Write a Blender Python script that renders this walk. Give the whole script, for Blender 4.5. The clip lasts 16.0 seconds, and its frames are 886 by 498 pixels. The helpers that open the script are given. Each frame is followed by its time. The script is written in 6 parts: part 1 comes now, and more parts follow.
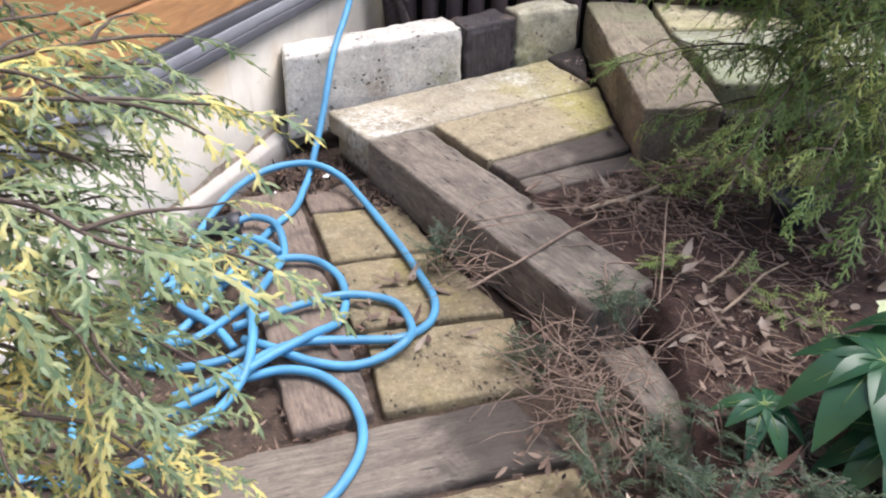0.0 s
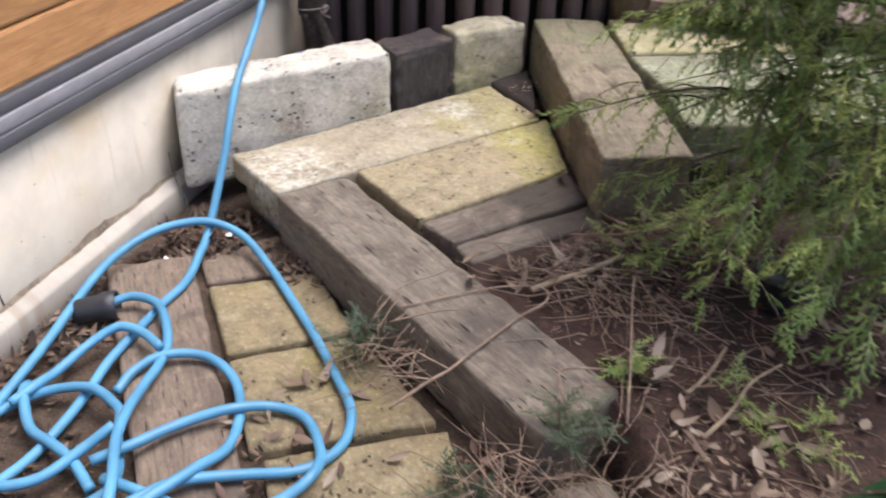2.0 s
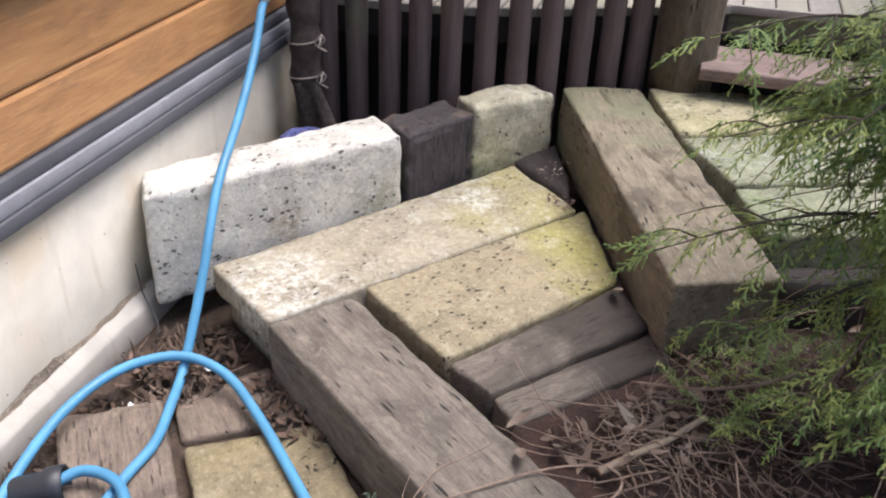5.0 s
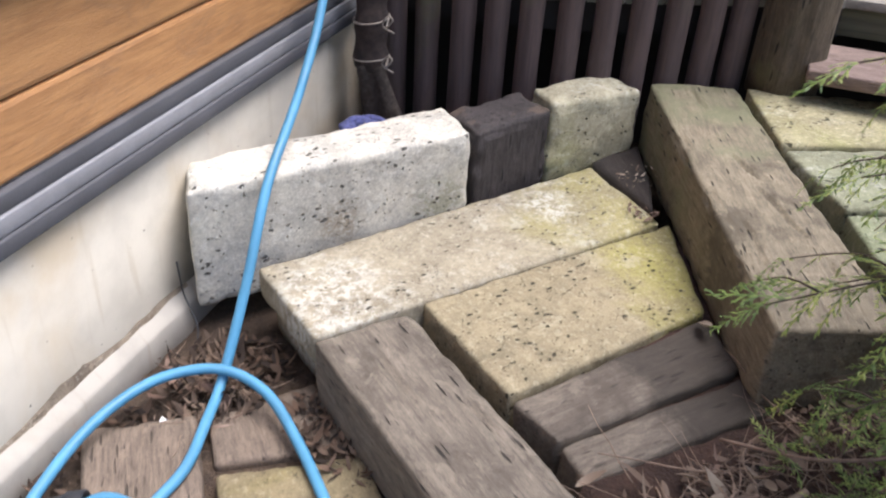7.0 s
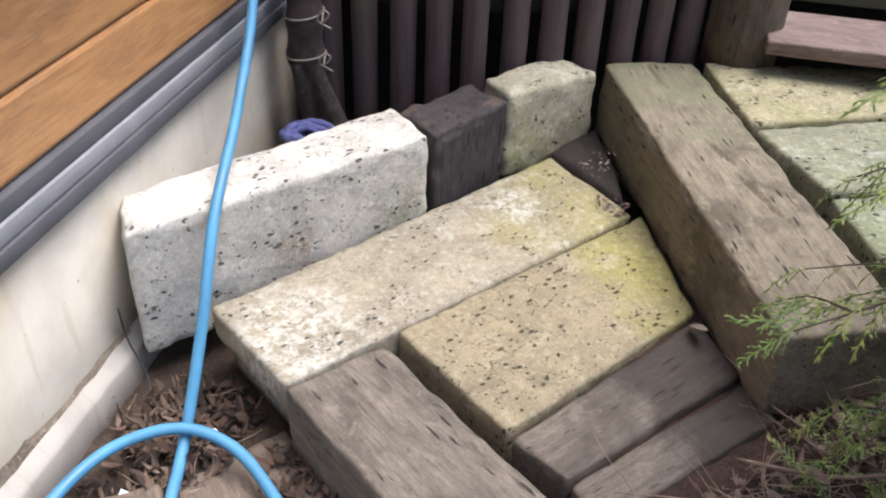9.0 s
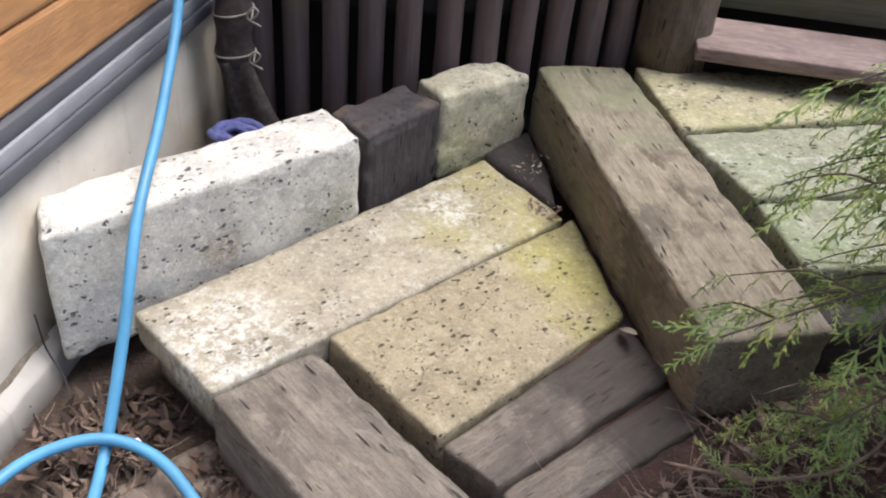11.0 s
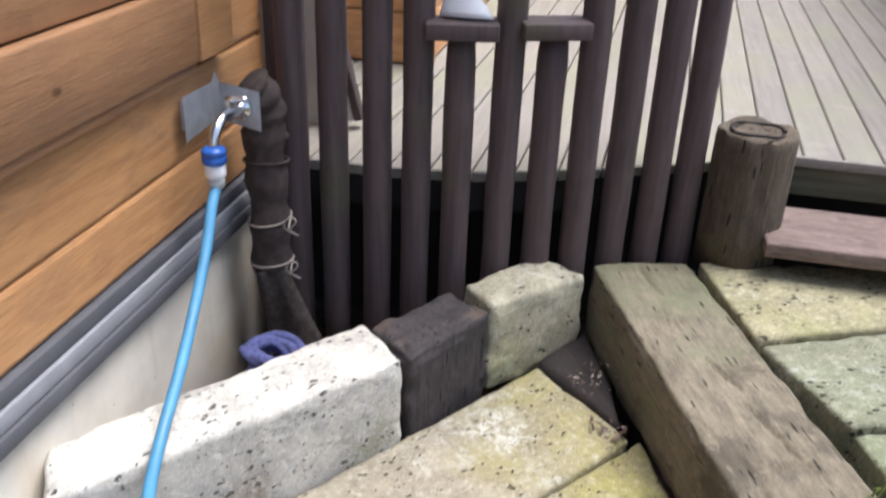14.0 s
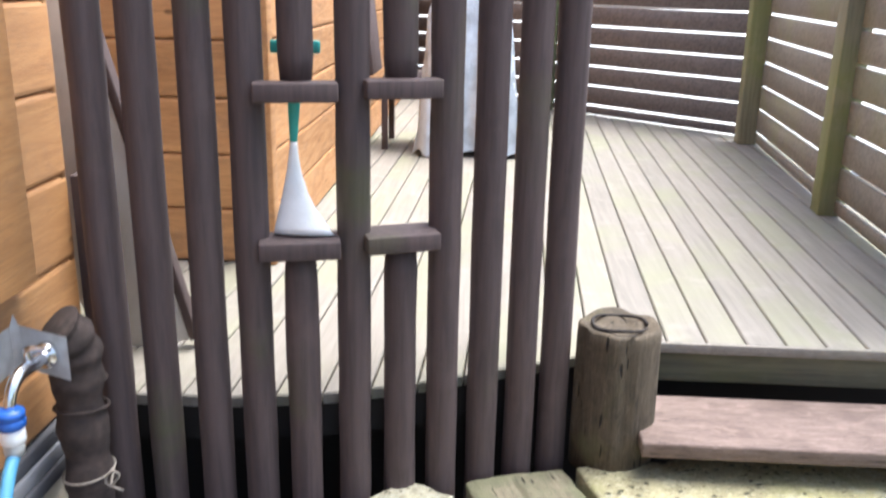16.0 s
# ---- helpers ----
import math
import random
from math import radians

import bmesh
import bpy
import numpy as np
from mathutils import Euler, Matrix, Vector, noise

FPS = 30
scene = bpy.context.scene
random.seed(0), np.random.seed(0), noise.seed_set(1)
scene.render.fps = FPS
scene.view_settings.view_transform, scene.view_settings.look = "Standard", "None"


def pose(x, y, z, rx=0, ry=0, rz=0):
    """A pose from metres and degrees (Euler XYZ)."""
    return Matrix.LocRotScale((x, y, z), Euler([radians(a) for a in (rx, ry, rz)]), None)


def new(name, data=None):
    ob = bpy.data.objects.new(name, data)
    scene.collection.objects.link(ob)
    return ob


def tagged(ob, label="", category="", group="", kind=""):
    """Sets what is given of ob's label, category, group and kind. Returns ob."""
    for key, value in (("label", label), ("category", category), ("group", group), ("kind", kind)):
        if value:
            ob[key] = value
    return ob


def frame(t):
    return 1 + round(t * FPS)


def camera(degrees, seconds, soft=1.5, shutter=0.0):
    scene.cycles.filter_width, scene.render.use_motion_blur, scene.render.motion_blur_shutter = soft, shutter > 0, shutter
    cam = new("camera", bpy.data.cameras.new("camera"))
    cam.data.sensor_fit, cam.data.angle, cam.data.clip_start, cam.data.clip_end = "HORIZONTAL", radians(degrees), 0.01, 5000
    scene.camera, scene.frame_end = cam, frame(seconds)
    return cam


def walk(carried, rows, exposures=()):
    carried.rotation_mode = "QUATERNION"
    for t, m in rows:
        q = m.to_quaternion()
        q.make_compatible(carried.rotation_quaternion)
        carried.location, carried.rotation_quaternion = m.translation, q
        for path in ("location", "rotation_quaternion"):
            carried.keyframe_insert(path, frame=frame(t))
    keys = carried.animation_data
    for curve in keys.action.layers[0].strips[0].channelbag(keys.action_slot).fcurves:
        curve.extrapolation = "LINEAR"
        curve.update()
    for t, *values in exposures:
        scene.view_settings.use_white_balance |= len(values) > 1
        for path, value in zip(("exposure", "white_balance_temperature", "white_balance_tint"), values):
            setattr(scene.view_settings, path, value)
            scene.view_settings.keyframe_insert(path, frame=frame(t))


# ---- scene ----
cam = camera(53.6, 16.0, soft=2.1, shutter=0.4)
METRES, EYE, TILT, LEAN, TURN = 2.6, 1.3, 0.0, 0.0, 19.7
ROWS = [
    (0.0, 0.0, 0.0, 0.0, 0.41, -31.15, -0.68),
    (0.5, 0.0126, 0.0008, -0.0036, -0.26, -31.7, -1.0),
    (1.0, 0.0102, 0.0515, -0.0078, -1.84, -31.59, -1.99),
    (1.5, 0.0065, 0.134, -0.0054, -5.74, -31.33, -2.54),
    (2.0, 0.0317, 0.2109, -0.0102, -2.66, -31.96, -1.61),
    (2.5, 0.0451, 0.2686, -0.0069, 3.38, -32.54, -0.83),
    (3.0, 0.021, 0.3386, -0.0084, -1.25, -29.92, -2.38),
    (3.5, -0.0022, 0.388, -0.0106, -5.4, -30.73, -1.63),
    (6.0, 0.0061, 0.4644, -0.0111, 0.52, -30.93, -2.5),
    (6.5, 0.0111, 0.4929, -0.0106, 3.34, -31.28, -1.62),
    (7.0, -0.0107, 0.534, -0.0183, 0.93, -33.31, -2.85),
    (7.5, -0.0527, 0.5986, -0.0081, -3.6, -31.61, -1.78),
    (8.0, -0.0525, 0.6115, -0.0112, -4.88, -33.74, -2.38),
    (8.5, -0.0472, 0.622, -0.0139, -6.28, -34.91, -1.92),
    (9.0, -0.0519, 0.6192, -0.0138, -5.96, -35.63, -1.9),
    (9.5, -0.0562, 0.618, -0.0115, -6.45, -35.44, -2.25),
    (10.0, -0.0555, 0.6314, -0.0139, -9.17, -35.57, -3.22),
    (12.5, -0.0303, 0.6211, -0.0127, -8.72, -35.12, -5.08),
    (13.0, -0.0315, 0.6454, -0.0139, -9.24, -34.62, -4.52),
    (13.5, -0.0324, 0.7254, -0.0111, -6.42, -33.46, -2.61),
    (14.0, -0.0301, 0.7303, 0.0145, -6.9, -26.9, -1.9),
    (14.5, -0.0165, 0.7421, 0.0176, -10.15, -25.29, -2.15),
    (15.0, -0.0029, 0.7702, 0.0308, -10.17, -22.08, -1.02),
    (15.5, 0.0051, 0.803, 0.0347, -13.58, -20.6, -1.59),
    (16.0, 0.0027, 0.8199, 0.0494, -16.45, -17.12, -1.03),
]
walk(cam, [(t, pose(0, 0, EYE, TILT, LEAN, TURN) @ pose(METRES * x, METRES * y, METRES * z, 90 + pitch, roll, yaw)) for t, x, y, z, yaw, pitch, roll in ROWS], [(0.0, 0.97, 6050, 14), (1.2, 0.99, 6200, 14), (2.5, 0.76, 6400, 14), (3.6, 0.9, 6250, 14), (5.8, 0.88, 6150, 13), (10.0, 0.86, 6150, 12), (13.5, 0.88, 5950, 10), (14.5, 1.0, 6000, 11), (15.5, 1.42, 6000, 8), (16.0, 1.56, 6050, 7)])

# ---- sky and light ----
world = bpy.data.worlds.new("sky")
scene.world = world
world.use_nodes = True
SUN_UP, SUN_ROUND = 71.0, 62.0
wn = world.node_tree.nodes
sky = wn.new("ShaderNodeTexSky")
sky.sky_type, sky.sun_disc = "NISHITA", False
sky.sun_elevation, sky.sun_rotation = radians(SUN_UP), radians(SUN_ROUND)
sky.air_density, sky.dust_density, sky.ozone_density = 1.0, 4.0, 1.0
wn["Background"].inputs["Strength"].default_value = 0.15
world.node_tree.links.new(sky.outputs["Color"], wn["Background"].inputs["Color"])
sun_data = bpy.data.lights.new("sun", "SUN")
sun_data.energy, sun_data.angle, sun_data.color = 2.5, radians(40), (1.0, 0.96, 0.91)
sun = new("sun", sun_data)
sun.matrix_world = pose(0, 0, 6, 90 - SUN_UP, 0, 180 - SUN_ROUND)


# ---- materials ----
def rgba(c):
    return (*c, 1.0)


class Mat:
    """A node material, with short ways to add nodes."""

    def __init__(self, name, rough=0.8, metal=0.0):
        self.m = bpy.data.materials.new(name)
        self.m.use_nodes = True
        self.t = self.m.node_tree
        self.b = self.t.nodes["Principled BSDF"]
        self.b.inputs["Roughness"].default_value = rough
        self.b.inputs["Metallic"].default_value = metal
        self.co = self.node("ShaderNodeTexCoord").outputs["Object"]
        self.rnd = None

    def node(self, kind, **inputs):
        n = self.t.nodes.new(kind)
        for k, v in inputs.items():
            self.put(n.inputs[k.replace("_", " ")], v)
        return n

    def put(self, socket, v):
        if isinstance(v, bpy.types.NodeSocket):
            self.t.links.new(v, socket)
        else:
            socket.default_value = rgba(v) if isinstance(v, tuple) and len(v) == 3 and socket.type == "RGBA" else v

    def random(self):
        if self.rnd is None:
            self.rnd = self.node("ShaderNodeObjectInfo").outputs["Random"]
        return self.rnd

    def coords(self, scale=(1, 1, 1), shift=True):
        mp = self.node("ShaderNodeMapping")
        self.put(mp.inputs["Vector"], self.co)
        mp.inputs["Scale"].default_value = scale
        if shift:
            mul = self.node("ShaderNodeMath")
            mul.operation = "MULTIPLY"
            self.put(mul.inputs[0], self.random())
            mul.inputs[1].default_value = 37.0
            self.put(mp.inputs["Location"], mul.outputs[0])
        return mp.outputs["Vector"]

    def warped(self, stretch, scale, amount):
        n = self.node("ShaderNodeTexNoise", Scale=scale, Detail=2.0)
        base = self.coords(stretch)
        self.put(n.inputs["Vector"], base)
        v = self.node("ShaderNodeVectorMath")
        v.operation = "MULTIPLY_ADD"
        self.put(v.inputs[0], n.outputs["Color"])
        v.inputs[1].default_value = (amount, amount, amount)
        self.put(v.inputs[2], base)
        return v.outputs[0]

    def noise(self, scale, detail=4.0, stretch=(1, 1, 1), distort=0.0, rough=0.55):
        n = self.node("ShaderNodeTexNoise", Scale=scale, Detail=detail, Distortion=distort, Roughness=rough)
        self.put(n.inputs["Vector"], self.coords(stretch))
        return n.outputs["Fac"]

    def cells(self, scale, stretch=(1, 1, 1), warp=0.0):
        n = self.node("ShaderNodeTexVoronoi", Scale=scale)
        self.put(n.inputs["Vector"], self.warped(stretch, scale * 1.3, warp / scale) if warp else self.coords(stretch))
        return n.outputs["Distance"]

    def step(self, v, lo, hi, a=0.0, b=1.0):
        n = self.node("ShaderNodeMapRange")
        n.interpolation_type = "SMOOTHSTEP"
        for s, q in zip(n.inputs[:5], (v, lo, hi, a, b)):
            self.put(s, q)
        return n.outputs[0]

    def math(self, op, a, b=0.0):
        n = self.node("ShaderNodeMath")
        n.operation = op
        self.put(n.inputs[0], a)
        self.put(n.inputs[1], b)
        return n.outputs[0]

    def mix(self, f, a, b, mode="MIX"):
        n = self.node("ShaderNodeMix")
        n.data_type, n.blend_type = "RGBA", mode
        for i, v in ((0, f), (6, a), (7, b)):
            self.put(n.inputs[i], v)
        return n.outputs[2]

    def done(self, color, bump=None, height=0.002, rough=None, strength=1.0):
        self.put(self.b.inputs["Base Color"], color)
        if bump is not None:
            n = self.node("ShaderNodeBump", Distance=height, Strength=strength)
            self.put(n.inputs["Height"], bump)
            self.t.links.new(n.outputs["Normal"], self.b.inputs["Normal"])
        if rough is not None:
            self.put(self.b.inputs["Roughness"], rough)
        return self.m


def tuff(name, base, stain, moss, moss_amount, pit=0.5, pale=(0.7, 0.68, 0.62), end_moss=0.0, dense=0.5, lichen=(), bloom=0.0, patches=()):
    """Porous volcanic stone with dark pits, grey weathering, pale lichen and moss; end_moss: how much more moss grows towards the far end;
    lichen: white crusts (x, y, radius) on the block; bloom: how much white crust is strewn over it."""
    m = Mat(name, 0.92)
    big = m.noise(2.6, 5, distort=0.6)
    mid = m.noise(13, 6)
    spot = m.noise(44, 6, rough=0.7)
    fine = m.noise(170, 4, rough=0.7)
    c = m.mix(m.step(mid, 0.36, 0.68), base, stain)
    where = big
    if end_moss:
        along = m.node("ShaderNodeSeparateXYZ")
        m.put(along.inputs[0], m.co)
        where = m.math("ADD", big, m.math("MULTIPLY", along.outputs[0], end_moss))
    c = m.mix(m.math("MULTIPLY", m.step(where, 0.64 - moss_amount * 0.4, 0.86 - moss_amount * 0.3), 0.85), c, moss)
    c = m.mix(m.math("MULTIPLY", m.step(m.noise(4.2, 6, distort=0.9, rough=0.65), 0.46, 0.62), 0.5), c, tuple(v * 0.8 for v in stain))
    c = m.mix(m.math("MULTIPLY", m.step(m.noise(9, 7, distort=0.25, rough=0.7), 0.56, 0.68), 0.65), c, pale)
    crust = m.step(m.noise(38, 7, distort=0.5, rough=0.75), 0.42, 0.56)
    if bloom:
        c = m.mix(m.math("MULTIPLY", m.math("MULTIPLY", m.step(m.noise(5.5, 6, distort=0.4, rough=0.7), 0.52, 0.66), crust), bloom), c, (0.66, 0.67, 0.64))
    for x, y, size in lichen:
        far = m.node("ShaderNodeVectorMath")
        far.operation = "DISTANCE"
        flat = m.node("ShaderNodeVectorMath")
        flat.operation = "MULTIPLY"
        m.put(flat.inputs[0], m.co)
        flat.inputs[1].default_value = (1, 1, 0)
        m.put(far.inputs[0], flat.outputs[0])
        far.inputs[1].default_value = (x, y, 0)
        reach = m.math("ADD", far.outputs["Value"], m.math("MULTIPLY", m.noise(14, 6, rough=0.7), size * 1.6))
        c = m.mix(m.math("MULTIPLY", m.math("MULTIPLY", m.step(reach, size * 1.9, size * 1.2), crust), 0.5), c, (0.66, 0.66, 0.62))
    for x, y, z, size, tone in patches:
        far = m.node("ShaderNodeVectorMath")
        far.operation = "DISTANCE"
        m.put(far.inputs[0], m.co)
        far.inputs[1].default_value = (x, y, z)
        reach = m.math("ADD", far.outputs["Value"], m.math("MULTIPLY", m.noise(11, 6, rough=0.7), size * 1.7))
        c = m.mix(m.math("MULTIPLY", m.math("MULTIPLY", m.step(reach, size * 2.1, size * 1.2), m.step(m.noise(30, 6, rough=0.7), 0.36, 0.6)), 0.75), c, tone)
    fleck = m.noise(62, 5, distort=0.4, rough=0.65)
    c = m.mix(m.math("MULTIPLY", m.step(fleck, 0.53, 0.66), 0.38), c, tuple(min(1, v * 1.25 + 0.02) for v in pale))
    c = m.mix(m.math("MULTIPLY", m.step(fleck, 0.47, 0.34), 0.34), c, tuple(v * 0.7 for v in stain))
    c = m.mix(m.math("MULTIPLY", m.step(spot, 0.5, 0.66), 0.42), c, tuple(v * 0.62 for v in stain))
    c = m.mix(m.math("MULTIPLY", m.step(fine, 0.5, 0.64), 0.25), c, tuple(min(1, v * 1.35) for v in base))
    c = m.mix(m.math("MULTIPLY", m.step(fine, 0.48, 0.34), 0.25), c, tuple(v * 0.55 for v in stain))
    hole = m.math("MULTIPLY", m.step(m.cells(33, (1, 1.8, 1.3), 0.7), 0.50 * pit, 0.30 * pit), m.step(m.noise(13, 3), 0.665 - 0.2 * dense, 0.69 - 0.2 * dense))
    small = m.math("MULTIPLY", m.step(m.cells(74, (1, 1.6, 1.2), 0.8), 0.30, 0.16), m.step(m.noise(23, 3), 0.66 - 0.2 * dense, 0.71 - 0.2 * dense))
    both = m.math("MAXIMUM", hole, m.math("MULTIPLY", small, 0.65))
    c = m.mix(m.math("MULTIPLY", both, 0.9), c, tuple(v * 0.2 for v in stain))
    lump = m.math("ADD", m.math("MULTIPLY", mid, 0.5), m.math("ADD", m.math("MULTIPLY", fine, 0.3), m.math("MULTIPLY", spot, 0.5)))
    return m.done(c, m.math("SUBTRACT", lump, m.math("MULTIPLY", both, 1.4)), 0.0045)


def old_timber(name, base, dark, moss=None, moss_amount=0.0, cracks=1.0, grain=1.0, axis=0, rough=0.88, wet=None, bare=None, end_moss=0.0, gate=0.53):
    """Weathered sleeper timber with short splits, the grain along one local axis."""
    def along(a, b):
        return tuple(a if k == axis else b for k in range(3))

    m = Mat(name, rough)
    run = m.noise(10 * grain, 8, along(0.5, 3.2), 0.5, 0.75)
    fine = m.noise(60 * grain, 6, along(0.2, 2.0), 0.3, 0.8)
    grit = m.noise(190, 4, (1, 1, 1), 0.0, 0.8)
    cloud = m.noise(3.2, 7, (1, 1.3, 1.3), 0.5, 0.65)
    blot = m.noise(21, 7, along(0.7, 1.2), 0.4, 0.7)
    c = m.mix(m.math("MULTIPLY", m.step(run, 0.36, 0.64, 1.0, 0.0), 0.5), base, dark)
    c = m.mix(m.math("MULTIPLY", m.step(fine, 0.5, 0.66), 0.4), c, tuple(min(1, v * 1.6 + 0.02) for v in base))
    c = m.mix(m.math("MULTIPLY", m.step(fine, 0.48, 0.34), 0.6), c, tuple(v * 0.6 for v in dark))
    c = m.mix(m.math("MULTIPLY", m.step(cloud, 0.48, 0.66), 0.8), c, dark)
    c = m.mix(m.math("MULTIPLY", m.step(blot, 0.54, 0.66), 0.5), c, tuple(v * 1.45 for v in base))
    c = m.mix(m.math("MULTIPLY", m.step(blot, 0.46, 0.34), 0.45), c, tuple(v * 0.8 for v in dark))
    c = m.mix(m.math("MULTIPLY", m.step(grit, 0.52, 0.64), 0.35), c, tuple(v * 0.7 for v in dark))
    if moss:
        where = m.noise(5, 6)
        if end_moss:
            lie = m.node("ShaderNodeSeparateXYZ")
            m.put(lie.inputs[0], m.co)
            where = m.math("ADD", where, m.math("MULTIPLY", lie.outputs[axis], end_moss))
        c = m.mix(m.math("MULTIPLY", m.step(where, 0.66 - moss_amount * 0.4, 0.86 - moss_amount * 0.3), 0.75), c, moss)
    if wet is not None:
        end = m.node("ShaderNodeSeparateXYZ")
        m.put(end.inputs[0], m.co)
        soak = m.math("ADD", end.outputs[0], m.math("MULTIPLY", m.noise(7, 6, distort=0.6, rough=0.7), 0.32))
        c = m.mix(m.math("MULTIPLY", m.step(soak, 0.235 - wet, 0.36 - wet), 0.8), c, tuple(v * 0.4 for v in dark))
    if bare:
        lie = m.node("ShaderNodeSeparateXYZ")
        m.put(lie.inputs[0], m.node("ShaderNodeNewGeometry").outputs["Normal"])
        worn = m.math("MULTIPLY", m.step(lie.outputs[2], 0.6, 0.85), m.step(m.noise(9, 5, distort=0.5), 0.55, 0.6))
        c = m.mix(m.math("MULTIPLY", worn, 0.85), c, bare)
    split = m.math("MULTIPLY", m.step(m.cells(11, along(0.16, 3.6), 0.5), 0.09, 0.03), m.step(m.noise(6, 2), gate, gate + 0.07))
    ticks = m.math("MULTIPLY", m.step(m.cells(34, along(0.26, 1.7), 0.5), 0.22, 0.1), m.step(m.noise(10, 2), 0.40, 0.5))
    hole = m.math("MULTIPLY", m.math("MAXIMUM", split, m.math("MULTIPLY", ticks, 0.9)), cracks)
    c = m.mix(hole, c, tuple(v * 0.15 for v in dark))
    h = m.math("ADD", m.math("MULTIPLY", run, 0.4), m.math("ADD", m.math("MULTIPLY", fine, 0.4), m.math("MULTIPLY", blot, 0.3)))
    return m.done(c, m.math("SUBTRACT", h, m.math("MULTIPLY", hole, 1.2)), 0.004)


def stained_board(name, base, dark):
    """Oiled softwood siding, grain along the local y."""
    m = Mat(name, 0.48)
    run = m.noise(6, 6, (4, 0.45, 4), 1.6, 0.6)
    fine = m.noise(60, 4, (4, 0.15, 4), 0.3, 0.7)
    cloud = m.noise(2.2, 3, (1, 0.5, 1), 0.5)
    c = m.mix(m.math("MULTIPLY", m.step(run, 0.32, 0.74), 0.8), base, dark)
    c = m.mix(m.math("MULTIPLY", m.step(fine, 0.48, 0.66), 0.4), c, tuple(v * 0.6 for v in dark))
    grey = m.noise(7, 6, (1.5, 0.6, 1.5), 0.8, 0.7)
    c = m.mix(m.math("MULTIPLY", m.step(grey, 0.5, 0.68), 0.45), c, tuple(v * 0.55 + 0.05 for v in dark))
    c = m.mix(m.math("MULTIPLY", m.step(cloud, 0.45, 0.75), 0.5), c, tuple(min(1, v * 1.35) for v in base))
    knot = m.step(m.cells(3.1, (1, 1.2, 2.2)), 0.075, 0.03)
    c = m.mix(m.math("MULTIPLY", knot, 0.8), c, tuple(v * 0.35 for v in dark))
    crack = m.math("MULTIPLY", m.step(m.cells(9, (4, 0.16, 4)), 0.05, 0.02), m.step(m.noise(3, 2), 0.55, 0.65))
    c = m.mix(m.math("MULTIPLY", crack, 0.8), c, tuple(v * 0.25 for v in dark))
    tint = m.mix(m.random(), (0.86, 0.84, 0.8), (1.08, 1.06, 1.04))
    c = m.mix(1.0, c, tint, "MULTIPLY")
    return m.done(c, m.math("ADD", run, fine), 0.0012, m.step(run, 0.2, 0.8, 0.38, 0.6))


def deck_paint(name, base, dark, moss, moss_amount, along=(4, 0.2, 4)):
    m = Mat(name, 0.75)
    run = m.noise(12, 6, along, 0.4, 0.65)
    cloud = m.noise(1.7, 5, (1, 1, 1), 0.5)
    worn = m.noise(8, 5)
    c = m.mix(m.step(run, 0.35, 0.7), base, dark)
    c = m.mix(m.math("MULTIPLY", m.step(cloud, 0.62 - moss_amount * 0.35, 0.8 - moss_amount * 0.2), 0.7), c, moss)
    c = m.mix(m.math("MULTIPLY", m.step(worn, 0.55, 0.72), 0.35), c, tuple(min(1, v * 1.3) for v in base))
    tint = m.mix(m.random(), (0.88, 0.88, 0.88), (1.06, 1.05, 1.04))
    return m.done(m.mix(1.0, c, tint, "MULTIPLY"), m.math("ADD", run, worn), 0.0012)


def plain(name, color, rough=0.5, metal=0.0, vary=0.25, scale=14, bump=0.0006):
    m = Mat(name, rough, metal)
    n = m.noise(scale, 5)
    f = m.noise(scale * 9, 3)
    c = m.mix(m.step(n, 0.3, 0.75), tuple(v * (1 - vary) for v in color), tuple(min(1, v * (1 + vary)) for v in color))
    return m.done(c, m.math("ADD", n, f), bump, m.step(n, 0.3, 0.7, max(0.05, rough - 0.1), min(1, rough + 0.12)))


def leafy(name, light, deep, tip, rough=0.5, gloss=0.5, clear=0.45):
    m = Mat(name, rough)
    m.b.inputs["Specular IOR Level"].default_value = gloss
    isle = m.node("ShaderNodeNewGeometry").outputs["Random Per Island"]
    patch = m.noise(5, 2)
    c = m.mix(isle, deep, light)
    c = m.mix(m.math("MULTIPLY", m.step(patch, 0.44, 0.62), m.step(isle, 0.15, 0.8)), c, tip)
    m.put(m.b.inputs["Base Color"], c)
    through_leaf = m.node("ShaderNodeBsdfTranslucent")
    m.put(through_leaf.inputs["Color"], c)
    both = m.node("ShaderNodeMixShader", Fac=clear)
    m.t.links.new(m.b.outputs[0], both.inputs[1])
    m.t.links.new(through_leaf.outputs[0], both.inputs[2])
    m.t.links.new(both.outputs[0], m.t.nodes["Material Output"].inputs["Surface"])
    return m.m


def earth(name, a, b, c3):
    m = Mat(name, 0.95)
    n1, n2, n3 = m.noise(2.5, 4), m.noise(22, 6), m.noise(120, 4)
    c = m.mix(m.step(n2, 0.35, 0.68), a, b)
    c = m.mix(m.math("MULTIPLY", m.step(n3, 0.55, 0.7), 0.7), c, c3)
    c = m.mix(m.math("MULTIPLY", m.step(n1, 0.5, 0.7), 0.5), c, tuple(v * 0.6 for v in a))
    return m.done(c, m.math("ADD", n2, m.math("MULTIPLY", n3, 0.8)), 0.012)


